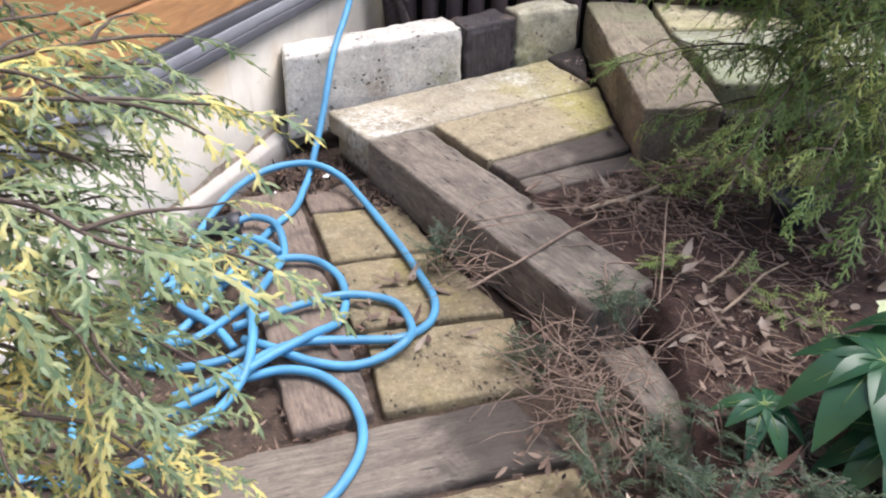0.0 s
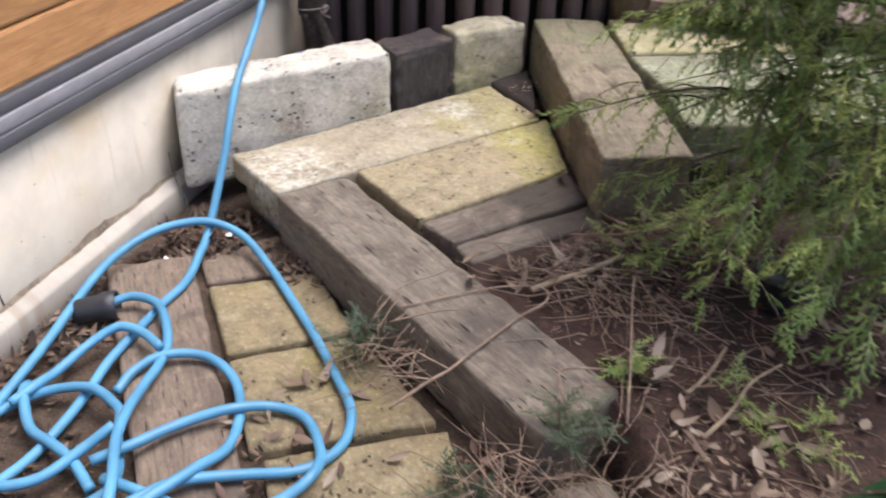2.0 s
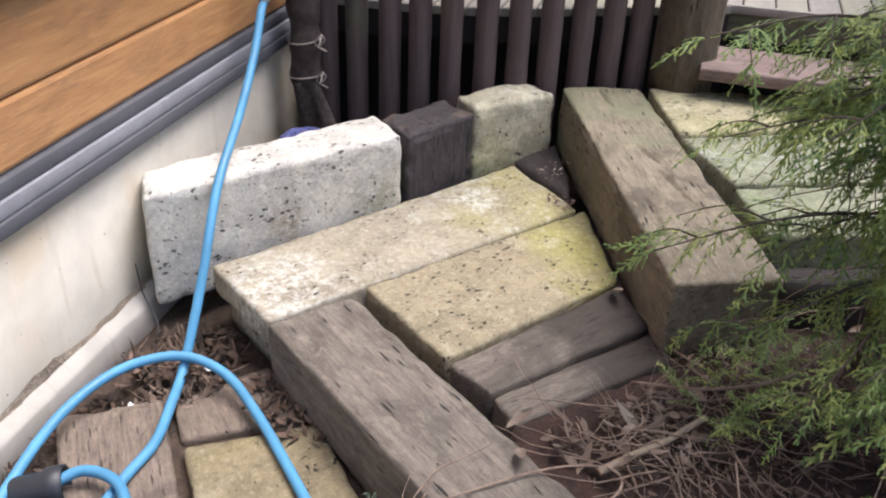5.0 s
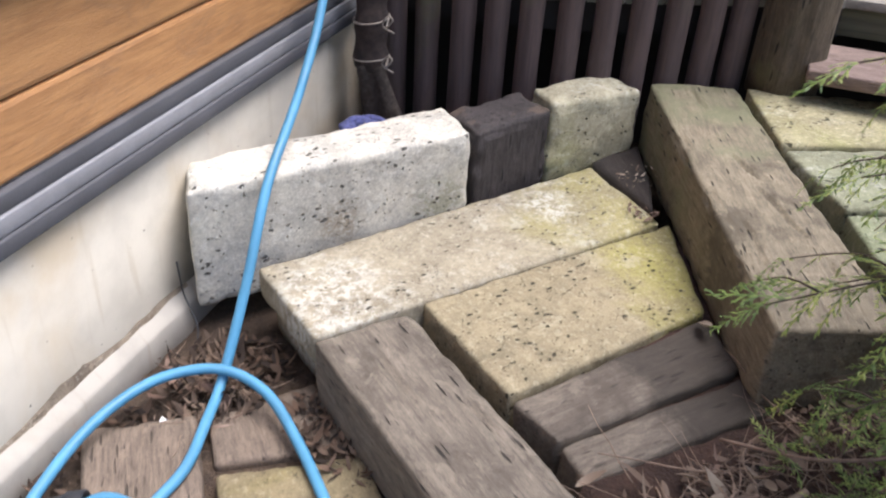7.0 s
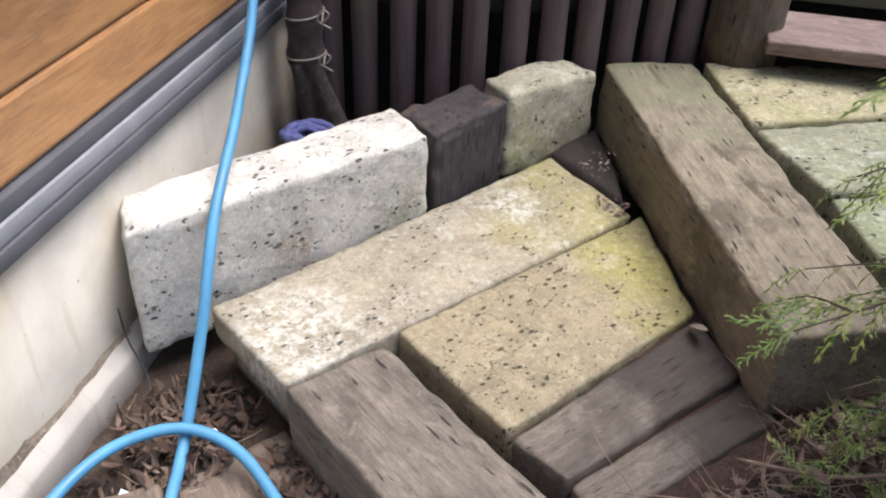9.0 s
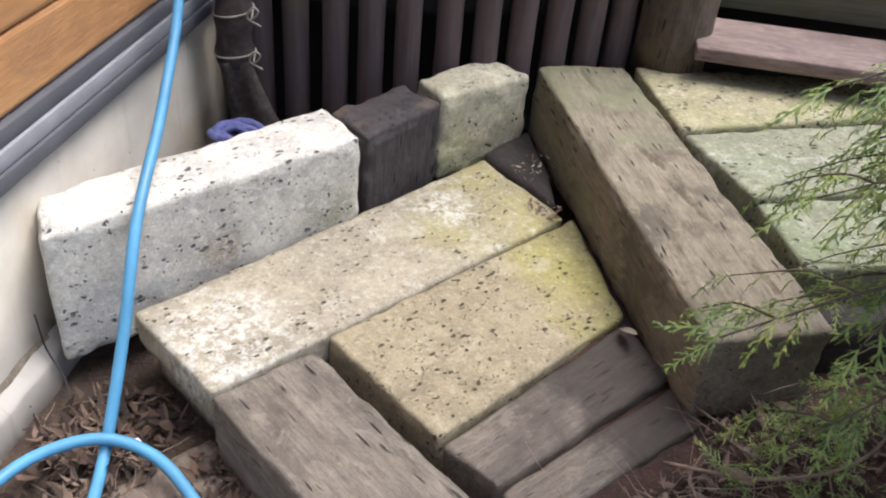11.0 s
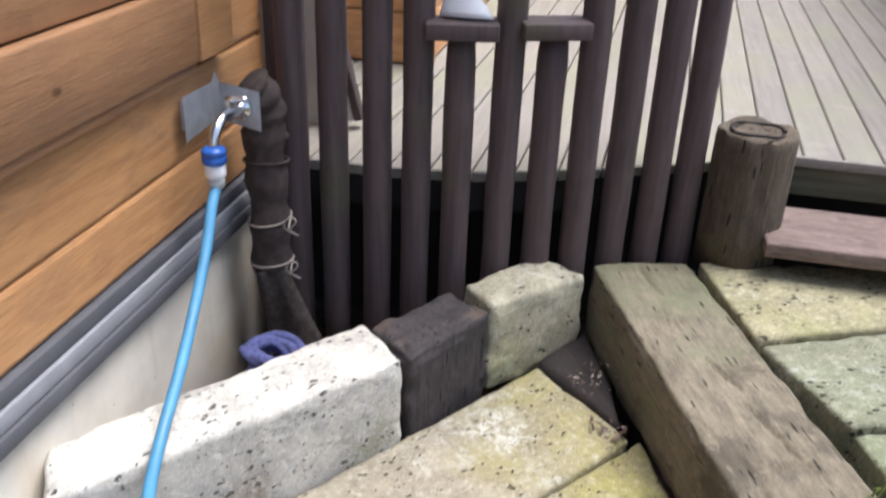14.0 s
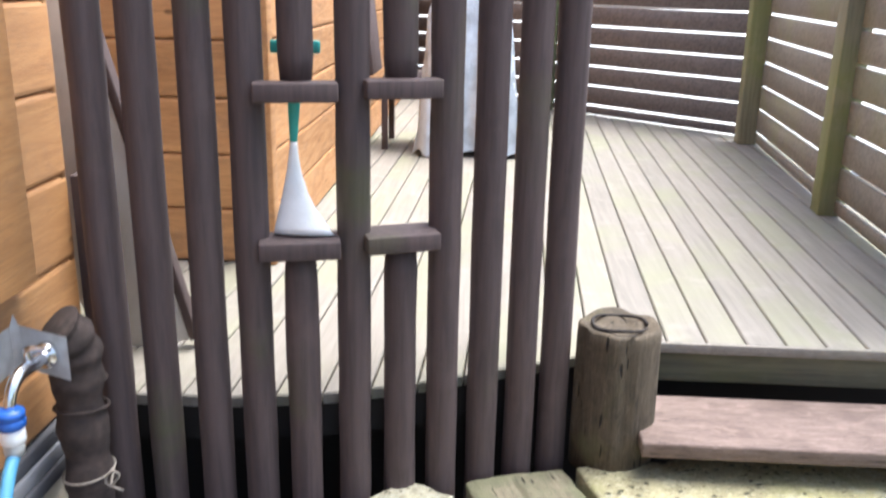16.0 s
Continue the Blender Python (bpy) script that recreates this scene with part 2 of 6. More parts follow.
def cement(name, base, stain):
    m = Mat(name, 0.85)
    cloud, mid, fine = m.noise(2.1, 5, distort=0.8), m.noise(11, 6), m.noise(160, 3)
    c = m.mix(m.step(mid, 0.35, 0.72), base, tuple(v * 0.86 for v in base))
    c = m.mix(m.math("MULTIPLY", m.step(cloud, 0.46, 0.7), 0.85), c, stain)
    drip = m.noise(5, 4, (1, 5, 0.5), 0.3)
    c = m.mix(m.math("MULTIPLY", m.step(drip, 0.58, 0.75), 0.4), c, tuple(v * 0.8 for v in stain))
    pin = m.math("MULTIPLY", m.step(m.cells(26), 0.09, 0.03), m.step(m.noise(9, 2), 0.45, 0.55))
    c = m.mix(pin, c, (0.12, 0.11, 0.1))
    return m.done(c, m.math("SUBTRACT", m.math("ADD", mid, m.math("MULTIPLY", fine, 0.3)), pin), 0.0016)


M_WHITE = tuff("cream_tuff", (0.61, 0.575, 0.495), (0.43, 0.41, 0.365), (0.36, 0.34, 0.21), 0.2, 0.56, (0.63, 0.612, 0.56), dense=0.66, bloom=0.45, patches=((-0.02, -0.08, 0.16, 0.075, (0.26, 0.2, 0.135)), (0.27, -0.08, 0.16, 0.09, (0.27, 0.265, 0.16)), (-0.26, -0.07, 0.1, 0.1, (0.36, 0.36, 0.35))))
M_BUFF = tuff("buff_tuff", (0.45, 0.415, 0.30), (0.33, 0.305, 0.215), (0.32, 0.315, 0.15), 0.32, 0.5, (0.48, 0.46, 0.37), dense=0.7, bloom=0.3)
M_STEP = tuff("lichen_tuff", (0.335, 0.295, 0.215), (0.245, 0.213, 0.155), (0.285, 0.255, 0.10), 0.25, 0.5, (0.44, 0.415, 0.34), 0.62, 0.58, ((0.29, 0.05, 0.10), (-0.43, -0.03, 0.18)), 0.35)
M_STEP2 = tuff("ochre_tuff", (0.305, 0.256, 0.163), (0.22, 0.185, 0.118), (0.275, 0.255, 0.07), 0.22, 0.6, (0.38, 0.345, 0.245), 1.05, 0.74)
M_LOW = tuff("mossy_tuff", (0.235, 0.192, 0.112), (0.155, 0.125, 0.075), (0.225, 0.19, 0.068), 0.35, 0.6, (0.30, 0.27, 0.18), 0, 0.5)
M_UP = tuff("yellow_green_tuff", (0.315, 0.285, 0.17), (0.23, 0.207, 0.125), (0.25, 0.245, 0.10), 0.42, 0.66, (0.44, 0.41, 0.29), 0, 0.72, bloom=0.25)
M_UP2 = tuff("grey_green_tuff", (0.24, 0.24, 0.16), (0.175, 0.178, 0.12), (0.165, 0.20, 0.105), 0.45, 0.66, (0.33, 0.335, 0.25), 0, 0.72, bloom=0.4)
M_TIE = old_timber("grey_sleeper", (0.188, 0.16, 0.128), (0.075, 0.062, 0.05))
M_TIE2 = old_timber("mossy_sleeper", (0.215, 0.182, 0.128), (0.078, 0.064, 0.044), (0.145, 0.15, 0.085), 0.28, cracks=1.0, axis=1, end_moss=0.5)
M_PLANK = old_timber("brown_plank", (0.19, 0.145, 0.112), (0.07, 0.056, 0.045), cracks=0.7)
M_PLANKW = old_timber("soaked_plank", (0.175, 0.148, 0.118), (0.075, 0.06, 0.048), cracks=0.6, wet=0.0)
M_PLANKS = old_timber("soaked_short_plank", (0.165, 0.138, 0.11), (0.07, 0.056, 0.045), cracks=0.6, wet=0.14)
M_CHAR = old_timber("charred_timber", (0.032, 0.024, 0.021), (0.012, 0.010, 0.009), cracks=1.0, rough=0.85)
M_CHARV = old_timber("charred_upright_timber", (0.052, 0.043, 0.043), (0.012, 0.010, 0.0105), cracks=1.0, grain=1.5, axis=2, rough=0.8, bare=(0.085, 0.062, 0.048), gate=0.36)
M_RED = old_timber("reddish_plank", (0.215, 0.158, 0.137), (0.125, 0.088, 0.074), cracks=0.5)
M_POST = old_timber("split_post", (0.112, 0.086, 0.058), (0.045, 0.035, 0.025), (0.115, 0.112, 0.05), 0.25, cracks=1.0, axis=2)
M_BOARD = stained_board("amber_siding", (0.59, 0.315, 0.135), (0.40, 0.195, 0.08))
M_CASING = stained_board("amber_casing", (0.33, 0.178, 0.088), (0.215, 0.108, 0.05))
M_CONCRETE = cement("pale_concrete", (0.545, 0.51, 0.44), (0.46, 0.385, 0.275))
M_LEDGE = cement("dirty_ledge_concrete", (0.42, 0.39, 0.345), (0.33, 0.255, 0.175))
M_TRIM_D = plain("dark_flashing", (0.095, 0.095, 0.106), 0.8, 0.0, 0.12)
M_TRIM_G = plain("grey_flashing", (0.25, 0.25, 0.268), 0.8, 0.0, 0.12)
M_POLE = deck_paint("brown_paint", (0.10, 0.07, 0.068), (0.066, 0.047, 0.047), (0.085, 0.092, 0.038), 0.18, (5, 5, 0.35))
M_DECK = deck_paint("worn_deck", (0.265, 0.24, 0.21), (0.205, 0.186, 0.162), (0.245, 0.247, 0.165), 0.55)
M_RAIL = deck_paint("green_grey_rail", (0.27, 0.245, 0.20), (0.18, 0.16, 0.135), (0.25, 0.255, 0.14), 0.5)
# brown far slats, darkened in colour for their shaded near side
M_RAIL_SHADED = deck_paint("brown_rail_shaded", (0.17, 0.14, 0.13), (0.105, 0.085, 0.078), (0.15, 0.145, 0.10), 0.15)
M_RAILP = deck_paint("mossy_rail_post", (0.27, 0.25, 0.165), (0.18, 0.17, 0.11), (0.22, 0.25, 0.08), 0.7, (5, 5, 0.3))
M_FASCIA = deck_paint("mossy_fascia", (0.15, 0.14, 0.09), (0.09, 0.085, 0.06), (0.13, 0.14, 0.05), 0.6, (0.3, 5, 5))
# near-black that stands in for shade below the deck and behind the pane
M_SHADE = plain("near_black_shade", (0.028, 0.024, 0.022), 0.9)
M_SOIL = earth("humus_soil", (0.052, 0.027, 0.019), (0.028, 0.015, 0.011), (0.09, 0.052, 0.035))
M_GROUND = earth("leaf_mould", (0.075, 0.05, 0.034), (0.04, 0.027, 0.019), (0.13, 0.092, 0.06))
M_DIRT = earth("crumbled_dirt", (0.27, 0.22, 0.165), (0.15, 0.115, 0.085), (0.4, 0.35, 0.29))
M_PALE = cement("pale_cement", (0.66, 0.65, 0.63), (0.58, 0.57, 0.53))
M_HOSE = plain("blue_rubber", (0.075, 0.255, 0.43), 0.5, 0.0, 0.16, 9, 0.0004)
M_BLUE = plain("blue_plastic", (0.02, 0.09, 0.36), 0.3)
M_WHITEP = plain("white_plastic", (0.88, 0.88, 0.87), 0.35, 0, 0.05)
M_GREYP = plain("grey_plastic", (0.5, 0.5, 0.48), 0.4, 0, 0.08)
M_TEAL = plain("teal_plastic", (0.05, 0.42, 0.36), 0.35, 0, 0.1)
M_STEEL = plain("galvanised_steel", (0.6, 0.63, 0.67), 0.42, 0.35, 0.12, 30)
M_CHROME = plain("chrome", (0.72, 0.73, 0.75), 0.14, 1.0, 0.05)
M_WRAP = plain("brown_burlap", (0.06, 0.043, 0.038), 0.95, 0, 0.4, 40, 0.004)
M_WRAP2 = plain("faded_burlap", (0.125, 0.102, 0.09), 0.95, 0, 0.35, 60, 0.003)
M_TWINE = plain("grey_twine", (0.30, 0.26, 0.22), 0.9, 0, 0.2, 60)
M_ROPE = plain("violet_blue_rope", (0.10, 0.11, 0.27), 0.85, 0, 0.3, 90, 0.002)
M_BLACK = plain("black_plastic", (0.022, 0.024, 0.03), 0.45)
M_GLASS = Mat("window_glass", 0.04).done((0.02, 0.022, 0.025))
M_TARP = plain("pale_blue_sheet", (0.55, 0.62, 0.7), 0.3, 0.0, 0.2, 8, 0.004)
M_BARK = old_timber("dark_bark", (0.12, 0.088, 0.066), (0.055, 0.04, 0.03), cracks=0.6)
M_TWIG = plain("dry_twig", (0.22, 0.158, 0.118), 0.85, 0, 0.35, 30)
M_STICK = plain("pale_stick", (0.26, 0.2, 0.14), 0.8, 0, 0.3, 30)
M_NEEDLE = leafy("cypress_foliage", (0.29, 0.40, 0.115), (0.085, 0.15, 0.042), (0.50, 0.56, 0.17))
M_GOLD = leafy("golden_cypress_foliage", (0.36, 0.42, 0.20), (0.13, 0.21, 0.11), (0.82, 0.68, 0.22))
M_HELL = leafy("hellebore_leaf", (0.042, 0.115, 0.055), (0.02, 0.065, 0.034), (0.055, 0.14, 0.06), 0.26, 0.5)
M_PETAL = leafy("pale_green_petal", (0.62, 0.7, 0.4), (0.5, 0.6, 0.3), (0.7, 0.74, 0.5))
M_MIDRIB = leafy("pale_midrib", (0.24, 0.33, 0.11), (0.15, 0.24, 0.07), (0.3, 0.38, 0.14), 0.4)
M_PALELEAF = leafy("pale_dead_leaf", (0.26, 0.20, 0.15), (0.12, 0.08, 0.058), (0.42, 0.36, 0.29), 0.75, clear=0.12)
M_DEAD = leafy("dead_leaf", (0.22, 0.14, 0.105), (0.08, 0.046, 0.036), (0.3, 0.22, 0.18), 0.75, clear=0.12)
M_SHRED = leafy("leaf_litter", (0.13, 0.08, 0.054), (0.016, 0.011, 0.009), (0.24, 0.175, 0.13), 0.85, clear=0.12)
M_JUNIPER = leafy("blue_green_sprig", (0.09, 0.13, 0.07), (0.04, 0.07, 0.045), (0.12, 0.15, 0.08))


# ---- mesh helpers ----
def mesh_object(name, bm, material, smooth=True):
    me = bpy.data.meshes.new(name)
    bm.to_mesh(me)
    bm.free()
    if smooth:
        me.shade_smooth()
    me.materials.append(material)
    return new(name, me)


def part(name, bm, material, parent, label="", m=None, smooth=True):
    ob = mesh_object(name, bm, material, smooth)
    ob.parent = parent
    if m is not None:
        ob.matrix_basis = m
    if label:
        ob["label"] = label
    return ob


def thing(name, label, category, at=(0, 0, 0), group="", kind=""):
    ob = new(name)
    ob.location = at
    return tagged(ob, label, category, group, kind)


def raw_mesh(name, verts, faces, material, smooth=False):
    me = bpy.data.meshes.new(name)
    me.from_pydata(verts, [], faces)
    if smooth:
        me.shade_smooth()
    me.materials.append(material)
    return new(name, me)


def box(x0, y0, z0, x1, y1, z1, bevel=0.0, seg=2):
    bm = bmesh.new()
    bmesh.ops.create_cube(bm, size=1.0, matrix=Matrix.LocRotScale(((x0 + x1) / 2, (y0 + y1) / 2, (z0 + z1) / 2), None, (x1 - x0, y1 - y0, z1 - z0)))
    if bevel:
        bmesh.ops.bevel(bm, geom=bm.edges[:], offset=bevel, segments=seg, profile=0.5, affect="EDGES")
    return bm


def lathe(profile, sides=24, wobble=0.0, seed=0.0, at=(0, 0, 0), caps=True):
    """A solid turned about z from (radius, height) pairs."""
    bm = bmesh.new()
    rings = []
    for r, z in profile:
        ring = []
        for i in range(sides):
            a = 2 * math.pi * i / sides
            q = r * (1 + wobble * noise.noise((math.cos(a) * 1.6 + seed, math.sin(a) * 1.6, z * 5 + seed)))
            ring.append(bm.verts.new((at[0] + q * math.cos(a), at[1] + q * math.sin(a), at[2] + z)))
        rings.append(ring)
    for p, q in zip(rings, rings[1:]):
        for i in range(sides):
            j = (i + 1) % sides
            bm.faces.new((p[i], p[j], q[j], q[i]))
    if caps:
        bm.faces.new(rings[0][::-1])
        bm.faces.new(rings[-1])
    return bm


def smooth_line(points, steps=6):
    """A Catmull-Rom line through control points."""
    p = [Vector(q) for q in points]
    p = [2 * p[0] - p[1]] + p + [2 * p[-1] - p[-2]]
    out = []
    for a, b, c, d in zip(p, p[1:], p[2:], p[3:]):
        for i in range(steps):
            t = i / steps
            out.append(0.5 * ((2 * b) + (c - a) * t + (2 * a - 5 * b + 4 * c - d) * t * t + (3 * b - a - 3 * c + d) * t ** 3))
    return out + [p[-2]]


def tube(bm, line, radius, sides=8):
    """A tube along a line; radius is a number or a function of 0..1."""
    rings = []
    side = None
    for i, q in enumerate(line):
        d = (line[min(i + 1, len(line) - 1)] - line[max(i - 1, 0)]).normalized()
        if side is None:
            side = d.orthogonal().normalized()
        side = (side - d * side.dot(d)).normalized()
        up = d.cross(side)
        r = radius(i / max(1, len(line) - 1)) if callable(radius) else radius
        rings.append([bm.verts.new(q + r * (math.cos(a) * side + math.sin(a) * up)) for a in (2 * math.pi * k / sides for k in range(sides))])
    for p, q in zip(rings, rings[1:]):
        for i in range(sides):
            j = (i + 1) % sides
            bm.faces.new((p[i], p[j], q[j], q[i]))
    bm.faces.new(rings[0][::-1])
    bm.faces.new(rings[-1])
    return bm


def worn_block(name, quad, z0, z1, material, step=0.022, edge=0.009, rough=0.0028, chip=0.006, seed=0.0, pits=0.0, splits=0.0, grain=0, cracks=()):
    """A worn block over a four-sided plan a, b, c, d (anticlockwise): local x runs from a to b. z1: a height, or one for each corner.
    cracks: splits in the top as (x0, y0, x1, y1, half width), from corner a."""
    q = [Vector(p) for p in quad]
    tops = [z1] * 4 if isinstance(z1, (int, float)) else list(z1)
    mid = sum(q, Vector((0, 0))) / 4
    ax = ((q[1] + q[2]) - (q[0] + q[3])).normalized()
    ang = math.atan2(ax.y, ax.x)
    ca, sa = math.cos(-ang), math.sin(-ang)
    loc = [Vector(((p - mid).x * ca - (p - mid).y * sa, (p - mid).x * sa + (p - mid).y * ca)) for p in q]
    zt = sum(tops) / 4
    size = Vector((((q[1] - q[0]).length + (q[2] - q[3]).length) / 2, ((q[3] - q[0]).length + (q[2] - q[1]).length) / 2, zt - z0))
    n = [max(3, min(190, round(s / step))) for s in size]
    grid = {}
    bm = bmesh.new()

    def vert(i, j, k):
        if (i, j, k) in grid:
            return grid[i, j, k]
        p = Vector((i / n[0] * size.x, j / n[1] * size.y, k / n[2] * size.z))
        core = Vector([min(max(p[a], edge), size[a] - edge) for a in range(3)])
        out = p - core
        if out.length > 0:
            p = core + out.normalized() * edge
        nrm = out.normalized() if out.length > 0 else Vector((0, 0, 1))
        s = Vector((seed * 7.3, seed * 3.1, seed * 5.7))
        d = rough * noise.noise(p * 9 + s) + rough * 0.5 * noise.noise(p * 30 + s)
        on = sum(1 for a in range(3) if p[a] < edge * 1.5 or p[a] > size[a] - edge * 1.5)
        if on >= 2:
            d -= chip * max(0.0, noise.noise(p * 17 + s) + 0.25)
        if pits:
            near = noise.voronoi(p * 27 + s)[0][0]
            if near < 0.26 and noise.noise(p * 11 + s) > -0.1:
                d -= pits * (1 - near / 0.26)
        if splits:
            q = Vector((p.x * 2.4, p.y * 34, p.z * 34)) if grain == 0 else Vector((p.x * 34, p.y * 2.4, p.z * 34)) if grain == 1 else Vector((p.x * 34, p.y * 34, p.z * 2.4))
            near = noise.voronoi(q + s)[0][0]
            if near < 0.3 and noise.noise(p * 6 + s) > 0.0:
                d -= splits * (1 - near / 0.3)
        if p.z > size.z - edge:
            for x0, y0, x1, y1, half in cracks:
                run = Vector((x1 - x0, y1 - y0))
                t = max(0.0, min(1.0, ((p.x - x0) * run.x + (p.y - y0) * run.y) / run.length_squared))
                off = Vector((p.x - x0 - run.x * t + 0.006 * noise.noise((p.y * 14, p.x * 3, seed)), p.y - y0 - run.y * t)).length
                wide = half * (1 - 0.7 * abs(2 * t - 1) ** 2)
                if off < wide * 1.6:
                    d -= 0.016 * (1 - off / (wide * 1.6))
        p = p + nrm * d
        u, v, w = p.x / size.x, p.y / size.y, p.z / size.z
        xy = loc[0] * (1 - u) * (1 - v) + loc[1] * u * (1 - v) + loc[2] * u * v + loc[3] * (1 - u) * v
        top = tops[0] * (1 - u) * (1 - v) + tops[1] * u * (1 - v) + tops[2] * u * v + tops[3] * (1 - u) * v
        grid[i, j, k] = bm.verts.new((xy.x, xy.y, z0 + (top - z0) * w - z0))
        return grid[i, j, k]

    for a, b, c in ((0, 1, 2), (1, 2, 0), (2, 0, 1)):
        for side in (0, n[c]):
            for i in range(n[a]):
                for j in range(n[b]):
                    corner = []
                    for di, dj in ((0, 0), (1, 0), (1, 1), (0, 1)):
                        idx = [0, 0, 0]
                        idx[a], idx[b], idx[c] = i + di, j + dj, side
                        corner.append(vert(*idx))
                    bm.faces.new(corner if side else corner[::-1])
    ob = mesh_object(name, bm, material)
    ob.matrix_basis = pose(mid.x, mid.y, z0, 0, 0, math.degrees(ang))
    return ob


# ---- ground ----
def wide_ground():
    verts, faces = [], []
    xs = [-900, -60, -12] + [-6 + 0.25 * i for i in range(49)] + [12, 60, 900]
    ys = [-900, -60, -12] + [-4 + 0.25 * i for i in range(65)] + [20, 60, 900]
    for y in ys:
        for x in xs:
            near = abs(x) < 7 and -5 < y < 13
            verts.append((x, y, -0.2 + (0.012 * noise.noise((x * 4, y * 4, 0)) if near else 0)))
    w = len(xs)
    for j in range(len(ys) - 1):
        for i in range(w - 1):
            a = j * w + i
            faces.append((a, a + 1, a + w + 1, a + w))
    return raw_mesh("ground", verts, faces, M_GROUND, True)


tagged(wide_ground(), "bare brown earth with leaf litter", "ground", kind="structure")
# pale slab added so the gaps in the railing look bright
bright_backdrop = mesh_object("pavement", box(-14, 9.9, -0.19, 26, 60, -0.15), M_PALE, False)
tagged(bright_backdrop, "pale surface added beyond the deck railing for the bright outside", "pavement", kind="structure")


def bed():
    """The planting bed behind the sleeper edging, a raised sheet of soil with sloping sides."""
    verts, faces = [], []
    nx, ny = 84, 90
    for j in range(ny + 1):
        for i in range(nx + 1):
            s, t = i / nx, j / ny
            y = 0.55 + t * 2.95 + (1 - t) ** 4 * 0.25 * noise.noise((s * 5, 0, 7))
            left = -0.11 - (y - 2.0) * 1.2 if y > 2.0 else -0.11 + (2.0 - y) * 0.30
            left = max(left, -0.62)
            x = left + s * (2.1 + 0.3 * noise.noise((0, y * 2.3, 1)) - left)
            h = 0.016 * noise.noise((x * 3, y * 3, 4)) + 0.012 * noise.noise((x * 12, y * 12, 4)) + 0.008 * noise.noise((x * 33, y * 33, 4))
            z = -0.03 + h + 0.035 * min(1, max(0, (x + 0.3) * 1.2))
            if i == 0 or j in (0,):
                z = -0.22
            verts.append((x, y, z))
    for j in range(ny):
        for i in range(nx):
            a = j * (nx + 1) + i
            faces.append((a, a + 1, a + nx + 2, a + nx + 1))
    return raw_mesh("planting_bed", verts, faces, M_SOIL, True)


tagged(bed(), "dark reddish-brown planting bed soil strewn with needles", "soil", kind="structure")

# ---- the stepped stones and sleepers ----
G_STONE, G_SLEEPER = "stones of the steps", "sleepers of the steps"


def stone(quad, z0, z1, mat, label, **k):
    return tagged(worn_block("stone_block", quad, z0, z1, mat, **{"step": 0.012, "pits": 0.006, **k}), label, "stone block", G_STONE)


def sleeper(quad, z0, z1, mat, label, name="sleeper", **k):
    return tagged(worn_block(name, quad, z0, z1, mat, **{"step": 0.012, "splits": 0.006, **k}), label, "sleeper", G_SLEEPER)


# middle terrace, its top at 0
stone([(-1.244, 2.648), (-0.600, 3.492), (-0.858, 3.735), (-1.497, 2.832)], -0.085, 0.0, M_STEP, "cream and lichen-yellow pitted tuff slab beside a sleeper", edge=0.009, seed=1)
stone([(-1.222, 2.675), (-0.62, 3.46), (-0.85, 3.70), (-1.472, 2.855)], -0.2, -0.088, M_STEP, "greenish-grey lower tuff slab under the step slab", seed=2, step=0.05)
stone([(-0.786, 2.645), (-0.436, 3.122), (-0.578, 3.500), (-1.073, 2.872)], -0.14, -0.002, M_STEP2, "ochre pitted tuff slab with yellow-green moss", edge=0.009, seed=3)
sleeper([(-1.242, 2.640), (-0.262, 1.878), (-0.128, 2.078), (-1.088, 2.822)], -0.19, 0.0, M_TIE, "weathered grey-brown sleeper along the step edge", edge=0.010, seed=4, rough=0.0032, step=0.0085, chip=0.006,
        cracks=((0.02, 0.1, 0.3, 0.105, 0.004), (0.62, 0.06, 0.98, 0.075, 0.006), (0.75, 0.17, 1.05, 0.16, 0.004), (0.3, 0.2, 0.5, 0.19, 0.004)))
sleeper([(-0.660, 2.562), (-0.335, 2.945), (-0.432, 3.108), (-0.775, 2.634)], -0.12, -0.006, M_PLANKS, "brown weathered timber piece beside an ochre slab", seed=5)
sleeper([(-0.585, 2.487), (-0.27, 2.83), (-0.322, 2.938), (-0.654, 2.555)], -0.12, -0.012, M_PLANKS, "grey-brown timber piece at the bed's edge", seed=6)
# upright edging behind the terrace
stone([(-1.628, 2.752), (-1.124, 3.352), (-1.268, 3.492), (-1.712, 2.890)], -0.118, (0.22, 0.226, 0.219, 0.225), M_WHITE, "pale cream pitted tuff block standing on edge by the wall", edge=0.016, seed=7, step=0.009, pits=0.007, chip=0.007)
sleeper([(-1.118, 3.368), (-0.978, 3.652), (-1.098, 3.705), (-1.262, 3.505)], -0.1, (0.215, 0.203, 0.218, 0.206), M_CHARV, "short charred black timber block standing on end", name="timber_block", edge=0.018, seed=8, step=0.0065, splits=0.016, grain=2, chip=0.014)
stone([(-0.982, 3.655), (-0.753, 3.902), (-0.90, 3.955), (-1.079, 3.757)], -0.06, (0.216, 0.214, 0.225, 0.212), M_BUFF, "cream rough-topped tuff block standing beside a sleeper", edge=0.02, seed=9, step=0.009, pits=0.008, rough=0.0038, chip=0.009)
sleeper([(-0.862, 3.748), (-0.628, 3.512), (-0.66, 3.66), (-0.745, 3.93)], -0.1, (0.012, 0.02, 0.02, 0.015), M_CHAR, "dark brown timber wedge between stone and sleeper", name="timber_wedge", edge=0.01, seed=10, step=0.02)
